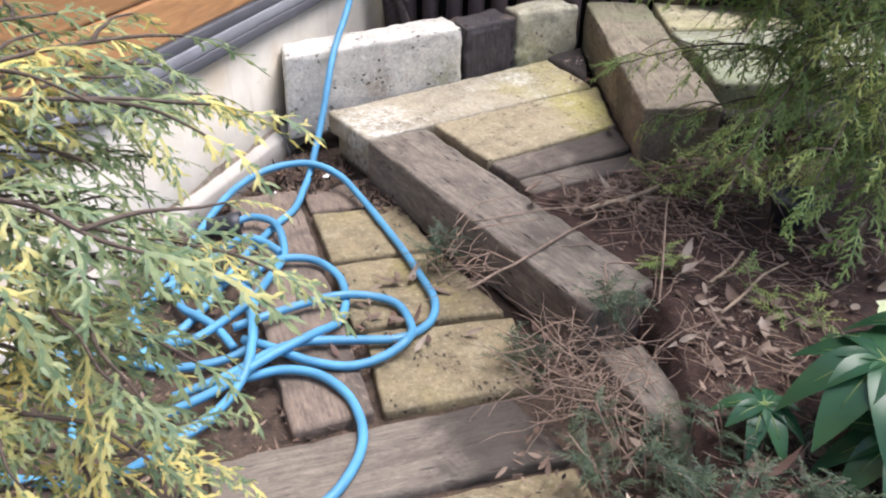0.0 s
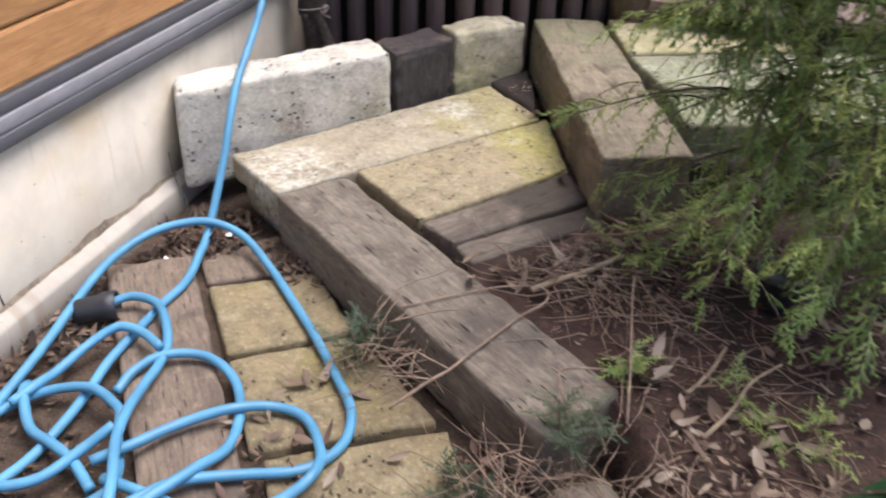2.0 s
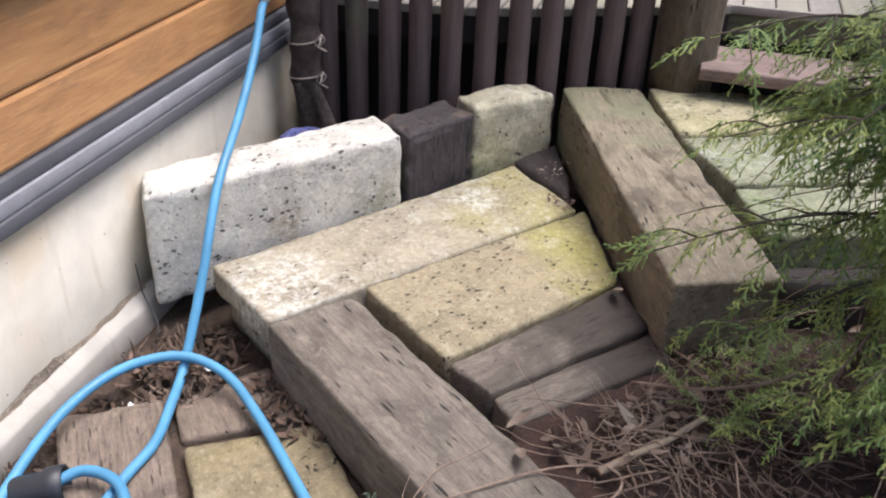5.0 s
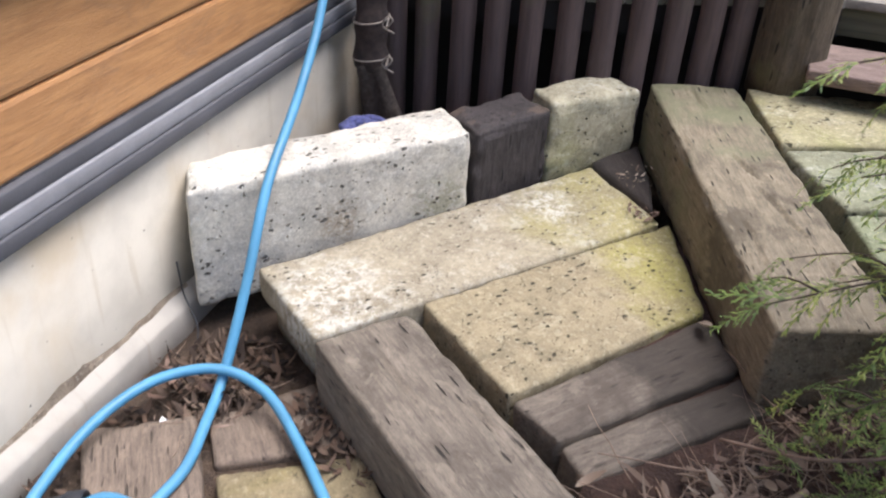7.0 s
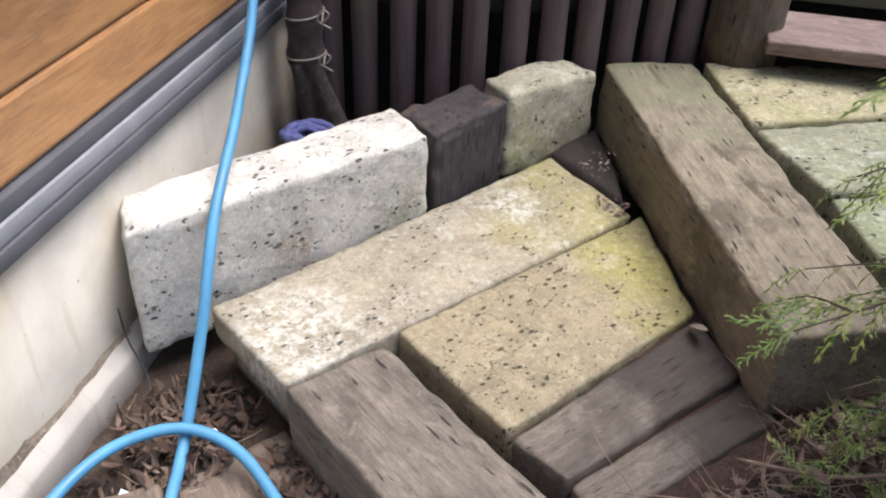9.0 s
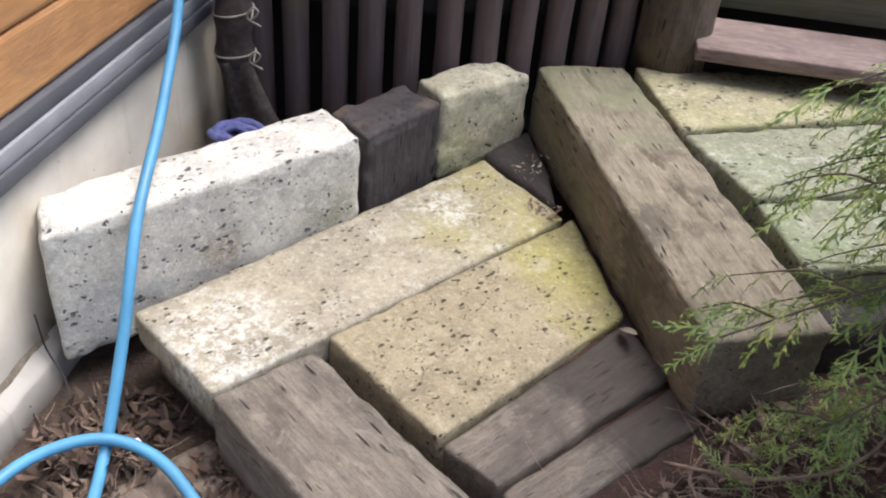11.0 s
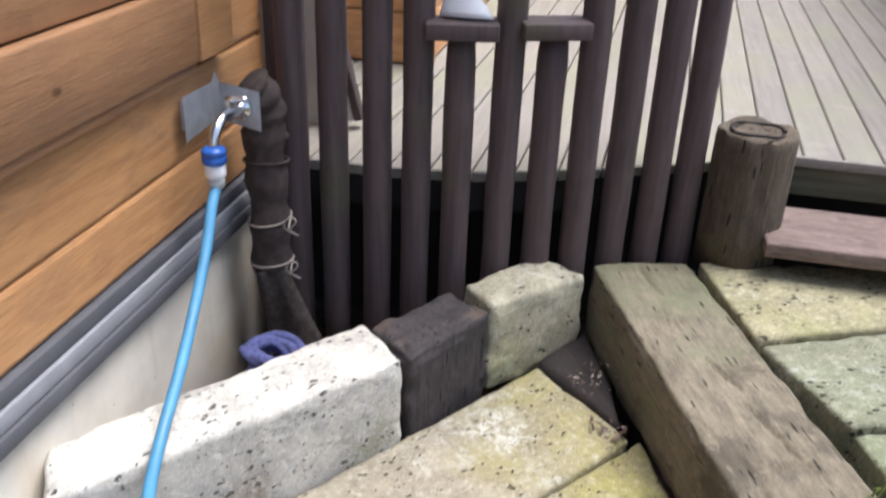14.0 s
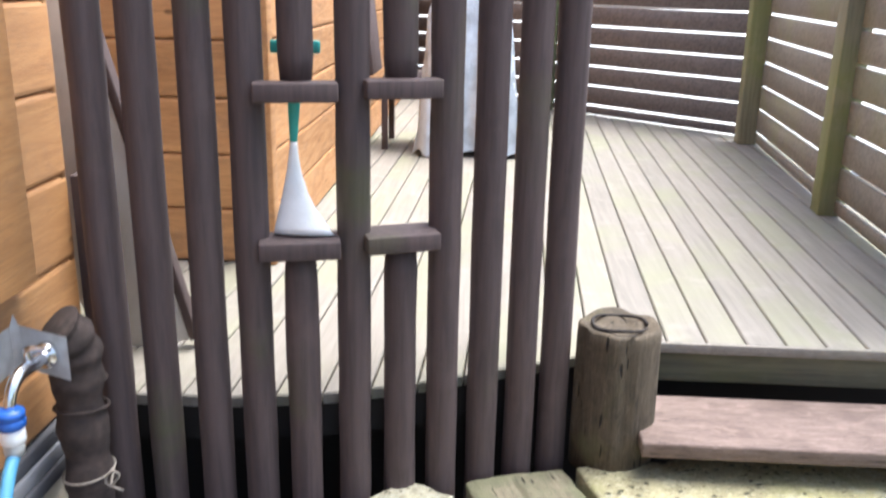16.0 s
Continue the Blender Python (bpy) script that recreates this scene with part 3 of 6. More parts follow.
# upper terrace, its top about 0.22
sleeper([(-0.305, 2.84), (-0.052, 2.945), (-0.49, 4.055), (-0.753, 3.97)], -0.03, (0.19, 0.19, 0.214, 0.214), M_TIE2, "thick mossy grey-brown sleeper beside upper paving", edge=0.014, seed=11, rough=0.0035, step=0.0068, chip=0.008, splits=0.007, grain=1,
        cracks=((0.185, 0.34, 0.145, 0.56, 0.006), (0.165, 0.60, 0.13, 0.74, 0.007), (0.13, 1.02, 0.12, 1.19, 0.005), (0.05, 0.2, 0.06, 0.4, 0.005), (0.21, 0.12, 0.2, 0.26, 0.005)))
stone([(-0.338, 3.668), (0.62, 4.11), (0.60, 4.27), (-0.466, 4.05)], 0.02, 0.222, M_UP, "yellow-green mossy tuff slab in front of the deck step", edge=0.009, seed=12)
stone([(-0.176, 3.372), (0.72, 3.74), (0.63, 4.085), (-0.328, 3.652)], 0.02, 0.217, M_UP2, "grey-green lichened tuff slab of the upper paving", edge=0.009, seed=13)
stone([(-0.092, 3.112), (0.83, 3.42), (0.735, 3.73), (-0.175, 3.355)], 0.02, 0.213, M_UP2, "green-stained tuff slab at the bed's edge", edge=0.009, seed=14)
# dark block that makes the dark face below the slab's front edge
sleeper([(-0.05, 3.03), (0.9, 3.3), (0.84, 3.40), (-0.075, 3.10)], -0.02, 0.13, M_CHAR, "dark block under the upper paving's edge", seed=15, step=0.05)
# lower paving, its top about -0.165
LOW = -0.165
stone([(-1.322, 2.345), (-1.122, 2.085), (-0.845, 2.288), (-1.06, 2.515)], -0.28, LOW, M_LOW, "mossy ochre tuff paving slab beside a sleeper", seed=16)
stone([(-1.112, 2.072), (-0.905, 1.795), (-0.53, 2.028), (-0.832, 2.278)], -0.28, LOW - 0.004, M_LOW, "mossy ochre tuff paving slab with dead leaves", seed=17)
stone([(-0.868, 1.786), (-0.688, 1.502), (-0.36, 1.74), (-0.50, 2.008)], -0.28, LOW, M_LOW, "mossy yellow-brown tuff paving slab", seed=18)
stone([(-1.432, 2.488), (-1.345, 2.372), (-1.10, 2.54), (-1.272, 2.688)], -0.28, LOW - 0.012, M_PLANK, "brown weathered paving piece under dead leaves", seed=19)
sleeper([(-1.655, 2.335), (-0.862, 1.352), (-0.705, 1.492), (-1.452, 2.475)], -0.28, LOW + 0.004, M_PLANK, "cracked brown timber sunk in the lower paving", name="timber_plank", seed=20)
sleeper([(-0.87, 1.04), (-0.218, 1.518), (-0.412, 1.668), (-1.0, 1.20)], -0.28, LOW - 0.002, M_PLANKW, "wide grey-brown timber across the lower paving", name="timber_plank", seed=21)
stone([(-0.68, 0.80), (-0.03, 1.29), (-0.205, 1.500), (-0.85, 1.02)], -0.28, LOW - 0.01, M_LOW, "mossy tuff slab at the foot of the path", seed=22)
sleeper([(-0.235, 1.83), (0.22, 1.30), (0.30, 1.37), (-0.13, 1.90)], -0.22, -0.085, M_TIE, "sunken dark sleeper under dry twigs", seed=23)

# ---- the house wall ----
WALL_X, WALL_END = -1.70, 3.97
house = thing("house_wall", "amber timber siding over a pale concrete footing", "house wall", kind="structure")
part("foundation", box(-2.1, -3.0, -0.5, WALL_X, WALL_END, 0.311), M_CONCRETE, house, "pale stained concrete footing")


def footing():
    bm = bmesh.new()
    rows = []
    for i in range(141):
        y = -3.0 + i * 0.046
        y = min(y, 3.3)
        w = 0.006 * noise.noise((y * 4, 0, 3)) + 0.0045 * noise.noise((y * 19, 0, 3))
        prof = [(WALL_X - 0.02, -0.082 + w), (WALL_X + 0.004, -0.09 + w), (WALL_X + 0.030 + 1.5 * w, -0.114 + w), (WALL_X + 0.035 + 1.5 * w, -0.119 + w), (WALL_X + 0.037 + 1.5 * w, -0.126 + w), (WALL_X + 0.043 + 2 * w, -0.3), (WALL_X - 0.02, -0.3)]
        rows.append([bm.verts.new((x, y, z)) for x, z in prof])
    for a, b in zip(rows, rows[1:]):
        for k in range(6):
            bm.faces.new((a[k], a[k + 1], b[k + 1], b[k]))
    return bm


part("footing_ledge", footing(), M_LEDGE, house, "rough concrete ledge with a crack line")


def crack_line():
    """An irregular dark seam of dirt where the wall meets the ledge."""
    bm = bmesh.new()
    rows = []
    for i in range(260):
        y = -1.0 + i * 0.0147
        c = -0.088 + 0.006 * noise.noise((y * 4, 0, 3)) + 0.0045 * noise.noise((y * 19, 0, 3))
        h = 0.002 + 0.022 * max(0, noise.noise((y * 4, 5, 0)) + 0.2) + 0.016 * max(0, noise.noise((y * 27, 2, 0))) * max(0, noise.noise((y * 4, 5, 0)) + 0.4)
        rows.append([bm.verts.new((WALL_X + d, y, c + z)) for d, z in ((0.0005, h), (0.0035, h * 0.5), (0.008, -0.006))])
    for a, b in zip(rows, rows[1:]):
        for k in range(2):
            bm.faces.new((a[k], a[k + 1], b[k + 1], b[k]))
    return bm


part("joint_crack", tube(bmesh.new(), smooth_line([(WALL_X, 1.975, 0.17), (WALL_X, 1.98, 0.08), (WALL_X, 1.977, 0.03), (WALL_X, 1.984, -0.04), (WALL_X, 1.99, -0.085)], 5), lambda t: 0.0016 + 0.0012 * t, 5), M_GROUND, house, "thin dark crack in the concrete")
part("dirt_seam", crack_line(), M_DIRT, house, "dark crumbling seam above the ledge")
part("trim", box(WALL_X - 0.01, -3, 0.312, WALL_X + 0.026, WALL_END, 0.349, 0.004), M_TRIM_D, house, "dark drip edge")
part("trim", box(WALL_X - 0.01, -3, 0.350, WALL_X + 0.02, WALL_END, 0.389, 0.004), M_TRIM_G, house, "grey flashing strip")
part("trim", box(WALL_X - 0.01, -3, 0.390, WALL_X + 0.014, WALL_END, 0.427, 0.004), M_TRIM_D, house, "dark flashing strip")
WIN_L, WIN_R, WIN_B, WIN_T = 1.9, 3.712, 0.775, 2.05
part("backing", box(-1.95, -3, 0.428, WALL_X - 0.034, WIN_L, 2.9), M_CASING, house)
part("backing", box(-1.95, WIN_R, 0.428, WALL_X - 0.034, WALL_END - 0.02, 2.9), M_CASING, house)
part("backing", box(-1.95, WIN_L, 0.428, WALL_X - 0.034, WIN_R, WIN_B), M_CASING, house)
part("backing", box(-1.95, WIN_L, WIN_T, WALL_X - 0.034, WIN_R, 2.9), M_CASING, house)


def siding(length, height, thick=0.032):
    """One board, its length along local y, its face at x = 0, the edges rounded to a groove."""
    bm = bmesh.new()
    r = 0.010
    prof = [(-thick, 0.002), (-r, 0.002), (-r * 0.3, r * 0.45), (0, r * 1.3), (0, height - r * 1.3), (-r * 0.3, height - r * 0.45), (-r, height - 0.002), (-thick, height - 0.002)]
    ends = [[bm.verts.new((x, y, z)) for x, z in prof] for y in (0.0, length)]
    k = len(prof)
    for i in range(k):
        j = (i + 1) % k
        bm.faces.new((ends[0][i], ends[0][j], ends[1][j], ends[1][i]))
    bm.faces.new(ends[0][::-1])
    bm.faces.new(ends[1])
    return bm


def board_mesh(length, height):
    me = bpy.data.meshes.new("siding_board")
    bm = siding(length, height)
    bm.normal_update()
    bm.to_mesh(me)
    bm.free()
    me.materials.append(M_BOARD)
    return me


SEAMS = [0.429, 0.578, 0.775] + [0.975 + 0.197 * i for i in range(10)]
for i, (lo, hi) in enumerate(zip(SEAMS, SEAMS[1:])):
    if lo >= WIN_B - 0.001 and hi < WIN_T:
        spans = [(-3.0, WIN_L - 0.001), (WIN_R + 0.001, WALL_END)]
    else:
        spans = [(-3.0, 0.62 + 0.5 * (i % 3)), (0.621 + 0.5 * (i % 3), WALL_END)]
    for a, b in spans:
        ob = new("siding_board", board_mesh(b - a, hi - lo))
        ob.parent = house
        ob.location = (WALL_X, a, lo)
part("corner_board", box(-2.6, WALL_END - 0.018, 0.30, WALL_X - 0.002, WALL_END + 0.002, 2.9), M_BOARD, house)

window = thing("window_1", "amber timber window with dark glass", "window", kind="structure")
part("window_frame", box(WALL_X - 0.03, 3.548, WIN_B + 0.028, WALL_X + 0.045, WIN_R, WIN_T, 0.004), M_BOARD, window, "wide upright casing")
part("window_frame", box(WALL_X - 0.03, WIN_L, WIN_B + 0.028, WALL_X + 0.045, WIN_L + 0.15, WIN_T, 0.004), M_BOARD, window)
part("window_sill", box(WALL_X - 0.03, WIN_L + 0.151, WIN_B + 0.028, WALL_X + 0.04, 3.547, 0.972, 0.005), M_CASING, window, "broad lower rail of the casing")
part("sill_lip", box(WALL_X - 0.02, WIN_L + 0.151, WIN_B + 0.004, WALL_X + 0.03, 3.546, WIN_B + 0.026, 0.003), M_CASING, window)
part("sash", box(WALL_X - 0.03, WIN_L + 0.151, 0.977, WALL_X + 0.016, 3.547, 1.085, 0.004), M_CASING, window)
part("sash", box(WALL_X - 0.03, 3.448, 1.087, WALL_X + 0.016, 3.547, 1.94, 0.004), M_CASING, window)
part("sash", box(WALL_X - 0.03, WIN_L + 0.151, 1.087, WALL_X + 0.016, WIN_L + 0.25, 1.94, 0.004), M_CASING, window)
part("sash", box(WALL_X - 0.03, WIN_L + 0.151, 1.942, WALL_X + 0.016, 3.547, WIN_T, 0.004), M_CASING, window)
part("pane", box(WALL_X - 0.022, WIN_L + 0.251, 1.087, WALL_X - 0.014, 3.447, 1.94), M_GLASS, window, "dark reflecting glass")
# near-black sheet for the unlit room behind the glass
part("pane_backing", box(-1.95, WIN_L, WIN_B, WALL_X - 0.036, WIN_R, WIN_T), M_SHADE, window)

# ---- the deck ----
DECK = 0.46
EDGE = [(-2.7, 3.90), (-1.54, 3.885), (-1.30, 3.89), (-1.08, 3.93), (-0.86, 4.01), (-0.66, 4.11), (-0.55, 4.16), (-0.2, 4.335), (1.6, 4.335)]


def edge_y(x):
    for (x0, y0), (x1, y1) in zip(EDGE, EDGE[1:]):
        if x0 <= x <= x1:
            return y0 + (y1 - y0) * (x - x0) / (x1 - x0)
    return EDGE[-1][1]


def far_y(x):
    return 8.84 - 0.93 * x


deck = thing("deck", "weathered pale grey-brown timber deck", "deck", kind="structure")


SLANT = 0.035


def deck_board(x0, x1):
    """One board from the front edge to the far railing, slightly askew to the house."""
    bm = bmesh.new()
    g = 0.004
    plan = []
    for x in (x0, x1):
        f = edge_y(x + SLANT * (edge_y(x) - 4.36))
        b = far_y(x + SLANT * 4.2)
        plan.append(((x + SLANT * (f - 4.36), f), (x + SLANT * (b - 4.36), b)))
    (l0, l1), (r0, r1) = plan
    low = [bm.verts.new((*p, DECK - 0.03)) for p in (l0, r0, r1, l1)]
    mid = [bm.verts.new((v.co.x, v.co.y, DECK - g)) for v in low]
    top = [bm.verts.new((p[0] + s * g, p[1] + q * g, DECK)) for p, s, q in ((l0, 1, 1), (r0, -1, 1), (r1, -1, 0), (l1, 1, 0))]
    for a, b in ((low, mid), (mid, top)):
        for i in range(4):
            j = (i + 1) % 4
            bm.faces.new((a[i], a[j], b[j], b[i]))
    bm.faces.new(top)
    bm.faces.new(low[::-1])
    return bm


PITCH = 0.1115
for i in range(33):
    x = 0.0345 + (i - 23) * PITCH
    part("deck_board", deck_board(x, x + PITCH - 0.0048), M_DECK, deck, smooth=False)


def strip_along(points, z0, z1, thick):
    """A band that follows a line in plan, thick to its far side."""
    bm = bmesh.new()
    rows = [[bm.verts.new((x, y + d, z)) for d, z in ((0, z0), (0, z1), (thick, z1), (thick, z0))] for x, y in points]
    for a, b in zip(rows, rows[1:]):
        for i in range(4):
            j = (i + 1) % 4
            bm.faces.new((a[j], a[i], b[i], b[j]))
    bm.faces.new(rows[0])
    bm.faces.new(rows[-1][::-1])
    return bm


# the beam's colour carries the shade under the deck's edge
part("rim_beam", strip_along([(x, y + 0.025) for x, y in EDGE[:8]], 0.33, DECK - 0.033, 0.04), M_SHADE, deck, "rim beam coloured near-black like the shade under the deck", smooth=False)
part("fascia", box(-0.27, 4.345, 0.335, 1.25, 4.38, DECK - 0.032, 0.003), M_FASCIA, deck, "green-stained fascia board")
part("edge_board", box(-0.27, 4.318, DECK - 0.028, 1.25, 4.3335, DECK + 0.002, 0.003), M_DECK, deck)
# sheet added under the deck, painted as the darkness there
part("skirting", strip_along([(x, y + 0.35) for x, y in EDGE], -0.2, DECK - 0.035, 0.03), M_SHADE, deck, "near-black sheet added for the shade under the deck", smooth=False)

step = thing("deck_step", "reddish-brown worn timber step below the deck", "step", (0, 0, 0))
part("tread", box(-0.305, 3.985, 0.288, 0.95, 4.262, 0.33, 0.006), M_RED, step)
for x in (0.1, 0.8):
    # painted near-black so the gap below the tread looks shaded
    part("support", box(x, 4.15, 0.19, x + 0.05, 4.25, 0.287), M_SHADE, step)

# ---- the railing of the deck ----
railing = thing("deck_railing", "weathered horizontal slat railing with mossy posts", "railing", (0, 0, DECK))


def slat_between(a, b, z0, z1, thick=0.022):
    d = Vector((b[0] - a[0], b[1] - a[1], 0))
    bm = box(0, -thick / 2, z0 - DECK, d.length, thick / 2, z1 - DECK, 0.003, 1)
    return bm, pose(a[0], a[1], 0, 0, 0, math.degrees(math.atan2(d.y, d.x)))


def rail_post(x, y, w=0.1, turn=0.0):
    part("post", box(-w / 2, -w / 2, 0, w / 2, w / 2, 1.3, 0.006), M_RAILP, railing, m=pose(x, y, 0, 0, 0, turn))


CORNER = (0.95, 7.78)
for i in range(10):
    z0 = 0.475 if i == 0 else 0.549 + 0.144 * (i - 1)
    z1 = 0.531 if i == 0 else z0 + 0.128
    for a, b in (((-1.45, 10.05), (-0.3, 9.03)), ((-0.3, 9.03), (CORNER[0] + 0.02, CORNER[1] + 0.09)), ((CORNER[0] + 0.03, CORNER[1] - 0.05), (0.82, 5.86)), ((0.82, 5.855), (0.735, 4.42))):
        bm, m = slat_between(a, b, z0, z1)
        # slats of the far panel get the brown with shade mixed in
        part("slat", bm, M_RAIL_SHADED if a[1] > 8 else M_RAIL, railing, m=m)
for x, y in ((0.915, 7.67), (0.80, 5.89), (0.685, 4.45), (-0.3, 8.95)):
    rail_post(x, y, 0.115, -42 if y > 8 else -4)
part("handrail", box(-0.06, 0, 1.3, 0.06, 3.6, 1.335, 0.004), M_RAIL, railing, m=pose(0.71, 4.35, 0, 0, 0, -3.6))

# ---- the far wing of the house ----
wing = thing("house_wing", "amber timber siding of the far wing of the house", "house wall", kind="structure")
part("wall_core", box(-3.2, 4.935, DECK + 0.002, -1.49, 10.6, 2.9), M_CASING, wing)
for i in range(13):
    z = DECK + 0.004 + 0.19 * i
    ob = new("siding_board", board_mesh(5.6, 0.19))
    ob.parent, ob.location = wing, (-1.456, 4.95, z)
    ob = new("siding_board", board_mesh(1.7, 0.19))
    ob.parent, ob.matrix_basis = wing, pose(-1.47, 4.90, z, 0, 0, 90) @ Matrix.Diagonal((-1, 1, 1, 1))
part("corner_board", box(-1.505, 4.885, DECK + 0.003, -1.44, 4.949, 2.9, 0.004), M_BOARD, wing, "bright amber corner post")
part("return_wall", box(-3.2, 3.972, DECK + 0.002, -2.7, 4.934, 2.9), M_CASING, wing)

# ---- the pole fence ----
fence = thing("pole_fence", "dark brown painted round pole fence in front of a deck", "fence", (-1.05, 3.9, -0.15))
POLE_X = [-1.563, -1.453, -1.335, -1.232, -1.128, -1.014, -0.910, -0.810, -0.710, -0.613, -0.523]
POLE_R = 0.0385


def pole_y(x):
    return edge_y(x) - 0.05


def pole(x, z0, z1, seed):
    lean = 0.006 * noise.noise((seed * 3.3, 0, 0))
    n = 16
    bm = lathe([(POLE_R * (0.9 if k in (0, n) else 1.0), z0 + (z1 - z0) * k / n) for k in range(n + 1)], 18, 0.07, seed)
    for v in bm.verts:
        v.co.x += lean * (v.co.z - 0.4)
    part("pole", bm, M_POLE, fence, m=pose(x + 1.05, pole_y(x) - 3.9, 0.15))


for i, x in enumerate(POLE_X):
    if i in (4, 6):
        pole(x, -0.13, 0.834, i + 1.5)
        pole(x, 1.219, 2.0, i + 5.5)
    else:
        pole(x, -0.13, 2.0, i + 1.5)
for x0, x1, dz in ((-1.207, -1.030, 0.0), (-0.985, -0.815, 0.004)):
    y = (pole_y(x0) + pole_y(x1)) / 2 - 0.052
    tilt = math.degrees(math.atan2(pole_y(x1) - pole_y(x0), x1 - x0))
    for z, deep in ((0.835, 0.082), (1.178, 0.034)):
        part("shelf", box(-(x1 - x0) / 2, -0.022, 0, (x1 - x0) / 2, deep, 0.041, 0.004), M_POLE, fence, "short painted cross shelf", pose((x0 + x1) / 2 + 1.05, y - 3.9, z + dz + 0.15, 0, 0, tilt))
part("rail", strip_along([(x + 1.05, y - 3.9 - 0.009) for x, y in EDGE[1:7]], 1.62 + 0.15, 1.68 + 0.15, 0.025), M_POLE, fence, smooth=False)


def stump():
    bm = bmesh.new()
    n, rings = 40, []
    for z, s in ((0, 1.0), (0.1, 1.0), (0.2, 0.99), (0.3, 0.985), (0.37, 0.98), (0.392, 0.965), (0.4, 0.9), (0.392, 0.78), (0.388, 0.4)):
        ring = []
        for i in range(n):
            a = 2 * math.pi * i / n
            r = 0.106 * s * (1 + 0.035 * math.cos(4 * a + 0.6))
            if s > 0.95:
                r -= 0.007 * max(0, noise.noise((math.cos(a) * 7, math.sin(a) * 7, z * 0.8))) + (0.01 if i % 9 == 4 and z > 0.03 else 0)
            up = 0.014 * noise.noise((math.cos(a) * 1.5, math.sin(a) * 1.5, 2)) if z > 0.36 else 0
            ring.append(bm.verts.new((r * math.cos(a), r * math.sin(a), z + up)))
        rings.append(ring)
    for p, q in zip(rings, rings[1:]):
        for i in range(n):
            j = (i + 1) % n
            bm.faces.new((p[i], p[j], q[j], q[i]))
    bm.faces.new(rings[-1])
    bm.faces.new(rings[0][::-1])
    return bm


post = thing("timber_post", "short split round timber post beside the deck", "post", (-0.362, 4.13, 0.192))
trunk = part("post_shaft", stump(), M_POST, post)
trunk.matrix_basis = pose(0, 0, 0)
part("top_ring", tube(bmesh.new(), smooth_line([(0.07 * math.cos(a), 0.062 * math.sin(a), 0.399 + 0.003 * math.sin(3 * a)) for a in (0.42 * k for k in range(15))], 3), 0.0045, 6), M_CHAR, post, "dark frayed ring on the cut top")

# ---- tap, hose and wrapped pipe ----
def plate():
    bm = bmesh.new()
    pts = [(-1.672, 3.470), (-1.682, 3.485), (-1.676, 3.618), (-1.662, 3.628), (-1.538, 3.578)]
    for z0, z1 in ((0.640, 0.735),):
        a = [bm.verts.new((x, y, z0 - (0.012 if i < 2 else 0))) for i, (x, y) in enumerate(pts)]
        b = [bm.verts.new((x, y, z1)) for x, y in pts]
        for i in range(len(pts) - 1):
            bm.faces.new((a[i], a[i + 1], b[i + 1], b[i]))
        tip = bm.verts.new((-1.669, 3.623, z1 + 0.026))
        bm.faces.new((b[2], b[3], tip))
    bmesh.ops.solidify(bm, geom=bm.faces[:], thickness=0.003)
    return bm


tap = thing("garden_tap", "chrome garden tap on a bent galvanised plate", "tap", (0, 0, 0))
part("wall_plate", plate(), M_STEEL, tap, "bent galvanised steel plate", smooth=False)
part("wall_bracket", box(-1.70, 3.50, 0.65, -1.684, 3.60, 0.72, 0.003), M_STEEL, tap)
part("tap_body", tube(bmesh.new(), smooth_line([(-1.588, 3.592, 0.690), (-1.592, 3.545, 0.692), (-1.596, 3.495, 0.690), (-1.598, 3.465, 0.668), (-1.599, 3.452, 0.638)], 5), lambda t: 0.016 - 0.005 * t, 12), M_CHROME, tap)
part("flange", tube(bmesh.new(), [Vector((-1.588, 3.596, 0.690)), Vector((-1.591, 3.580, 0.690))], 0.027, 18), M_CHROME, tap)
part("lever", tube(bmesh.new(), smooth_line([(-1.593, 3.53, 0.704), (-1.594, 3.525, 0.726), (-1.58, 3.522, 0.732), (-1.545, 3.527, 0.732)], 4), lambda t: 0.008 - 0.002 * t, 8), M_CHROME, tap)

hose = thing("garden_hose", "blue rubber garden hose tangled in loops on paving", "garden hose", (0, 0, 0))
R_HOSE = 0.0125
down = smooth_line([(-1.599, 3.450, 0.545), (-1.590, 3.405, 0.52), (-1.572, 3.318, 0.437), (-1.550, 3.20, 0.355), (-1.518, 3.076, 0.311), (-1.480, 2.874, 0.212), (-1.452, 2.715, 0.046), (-1.437, 2.565, -0.118),
                    (-1.405, 2.44, -0.142), (-1.375, 2.32, -0.147), (-1.378, 2.20, -0.147), (-1.373, 2.07, -0.146), (-1.372, 1.955, -0.15), (-1.364, 1.855, -0.165), (-1.356, 1.747, -0.172), (-1.36, 1.62, -0.178), (-1.40, 1.48, -0.18)], 8)
part("hose_line", tube(bmesh.new(), down, R_HOSE, 10), M_HOSE, hose)
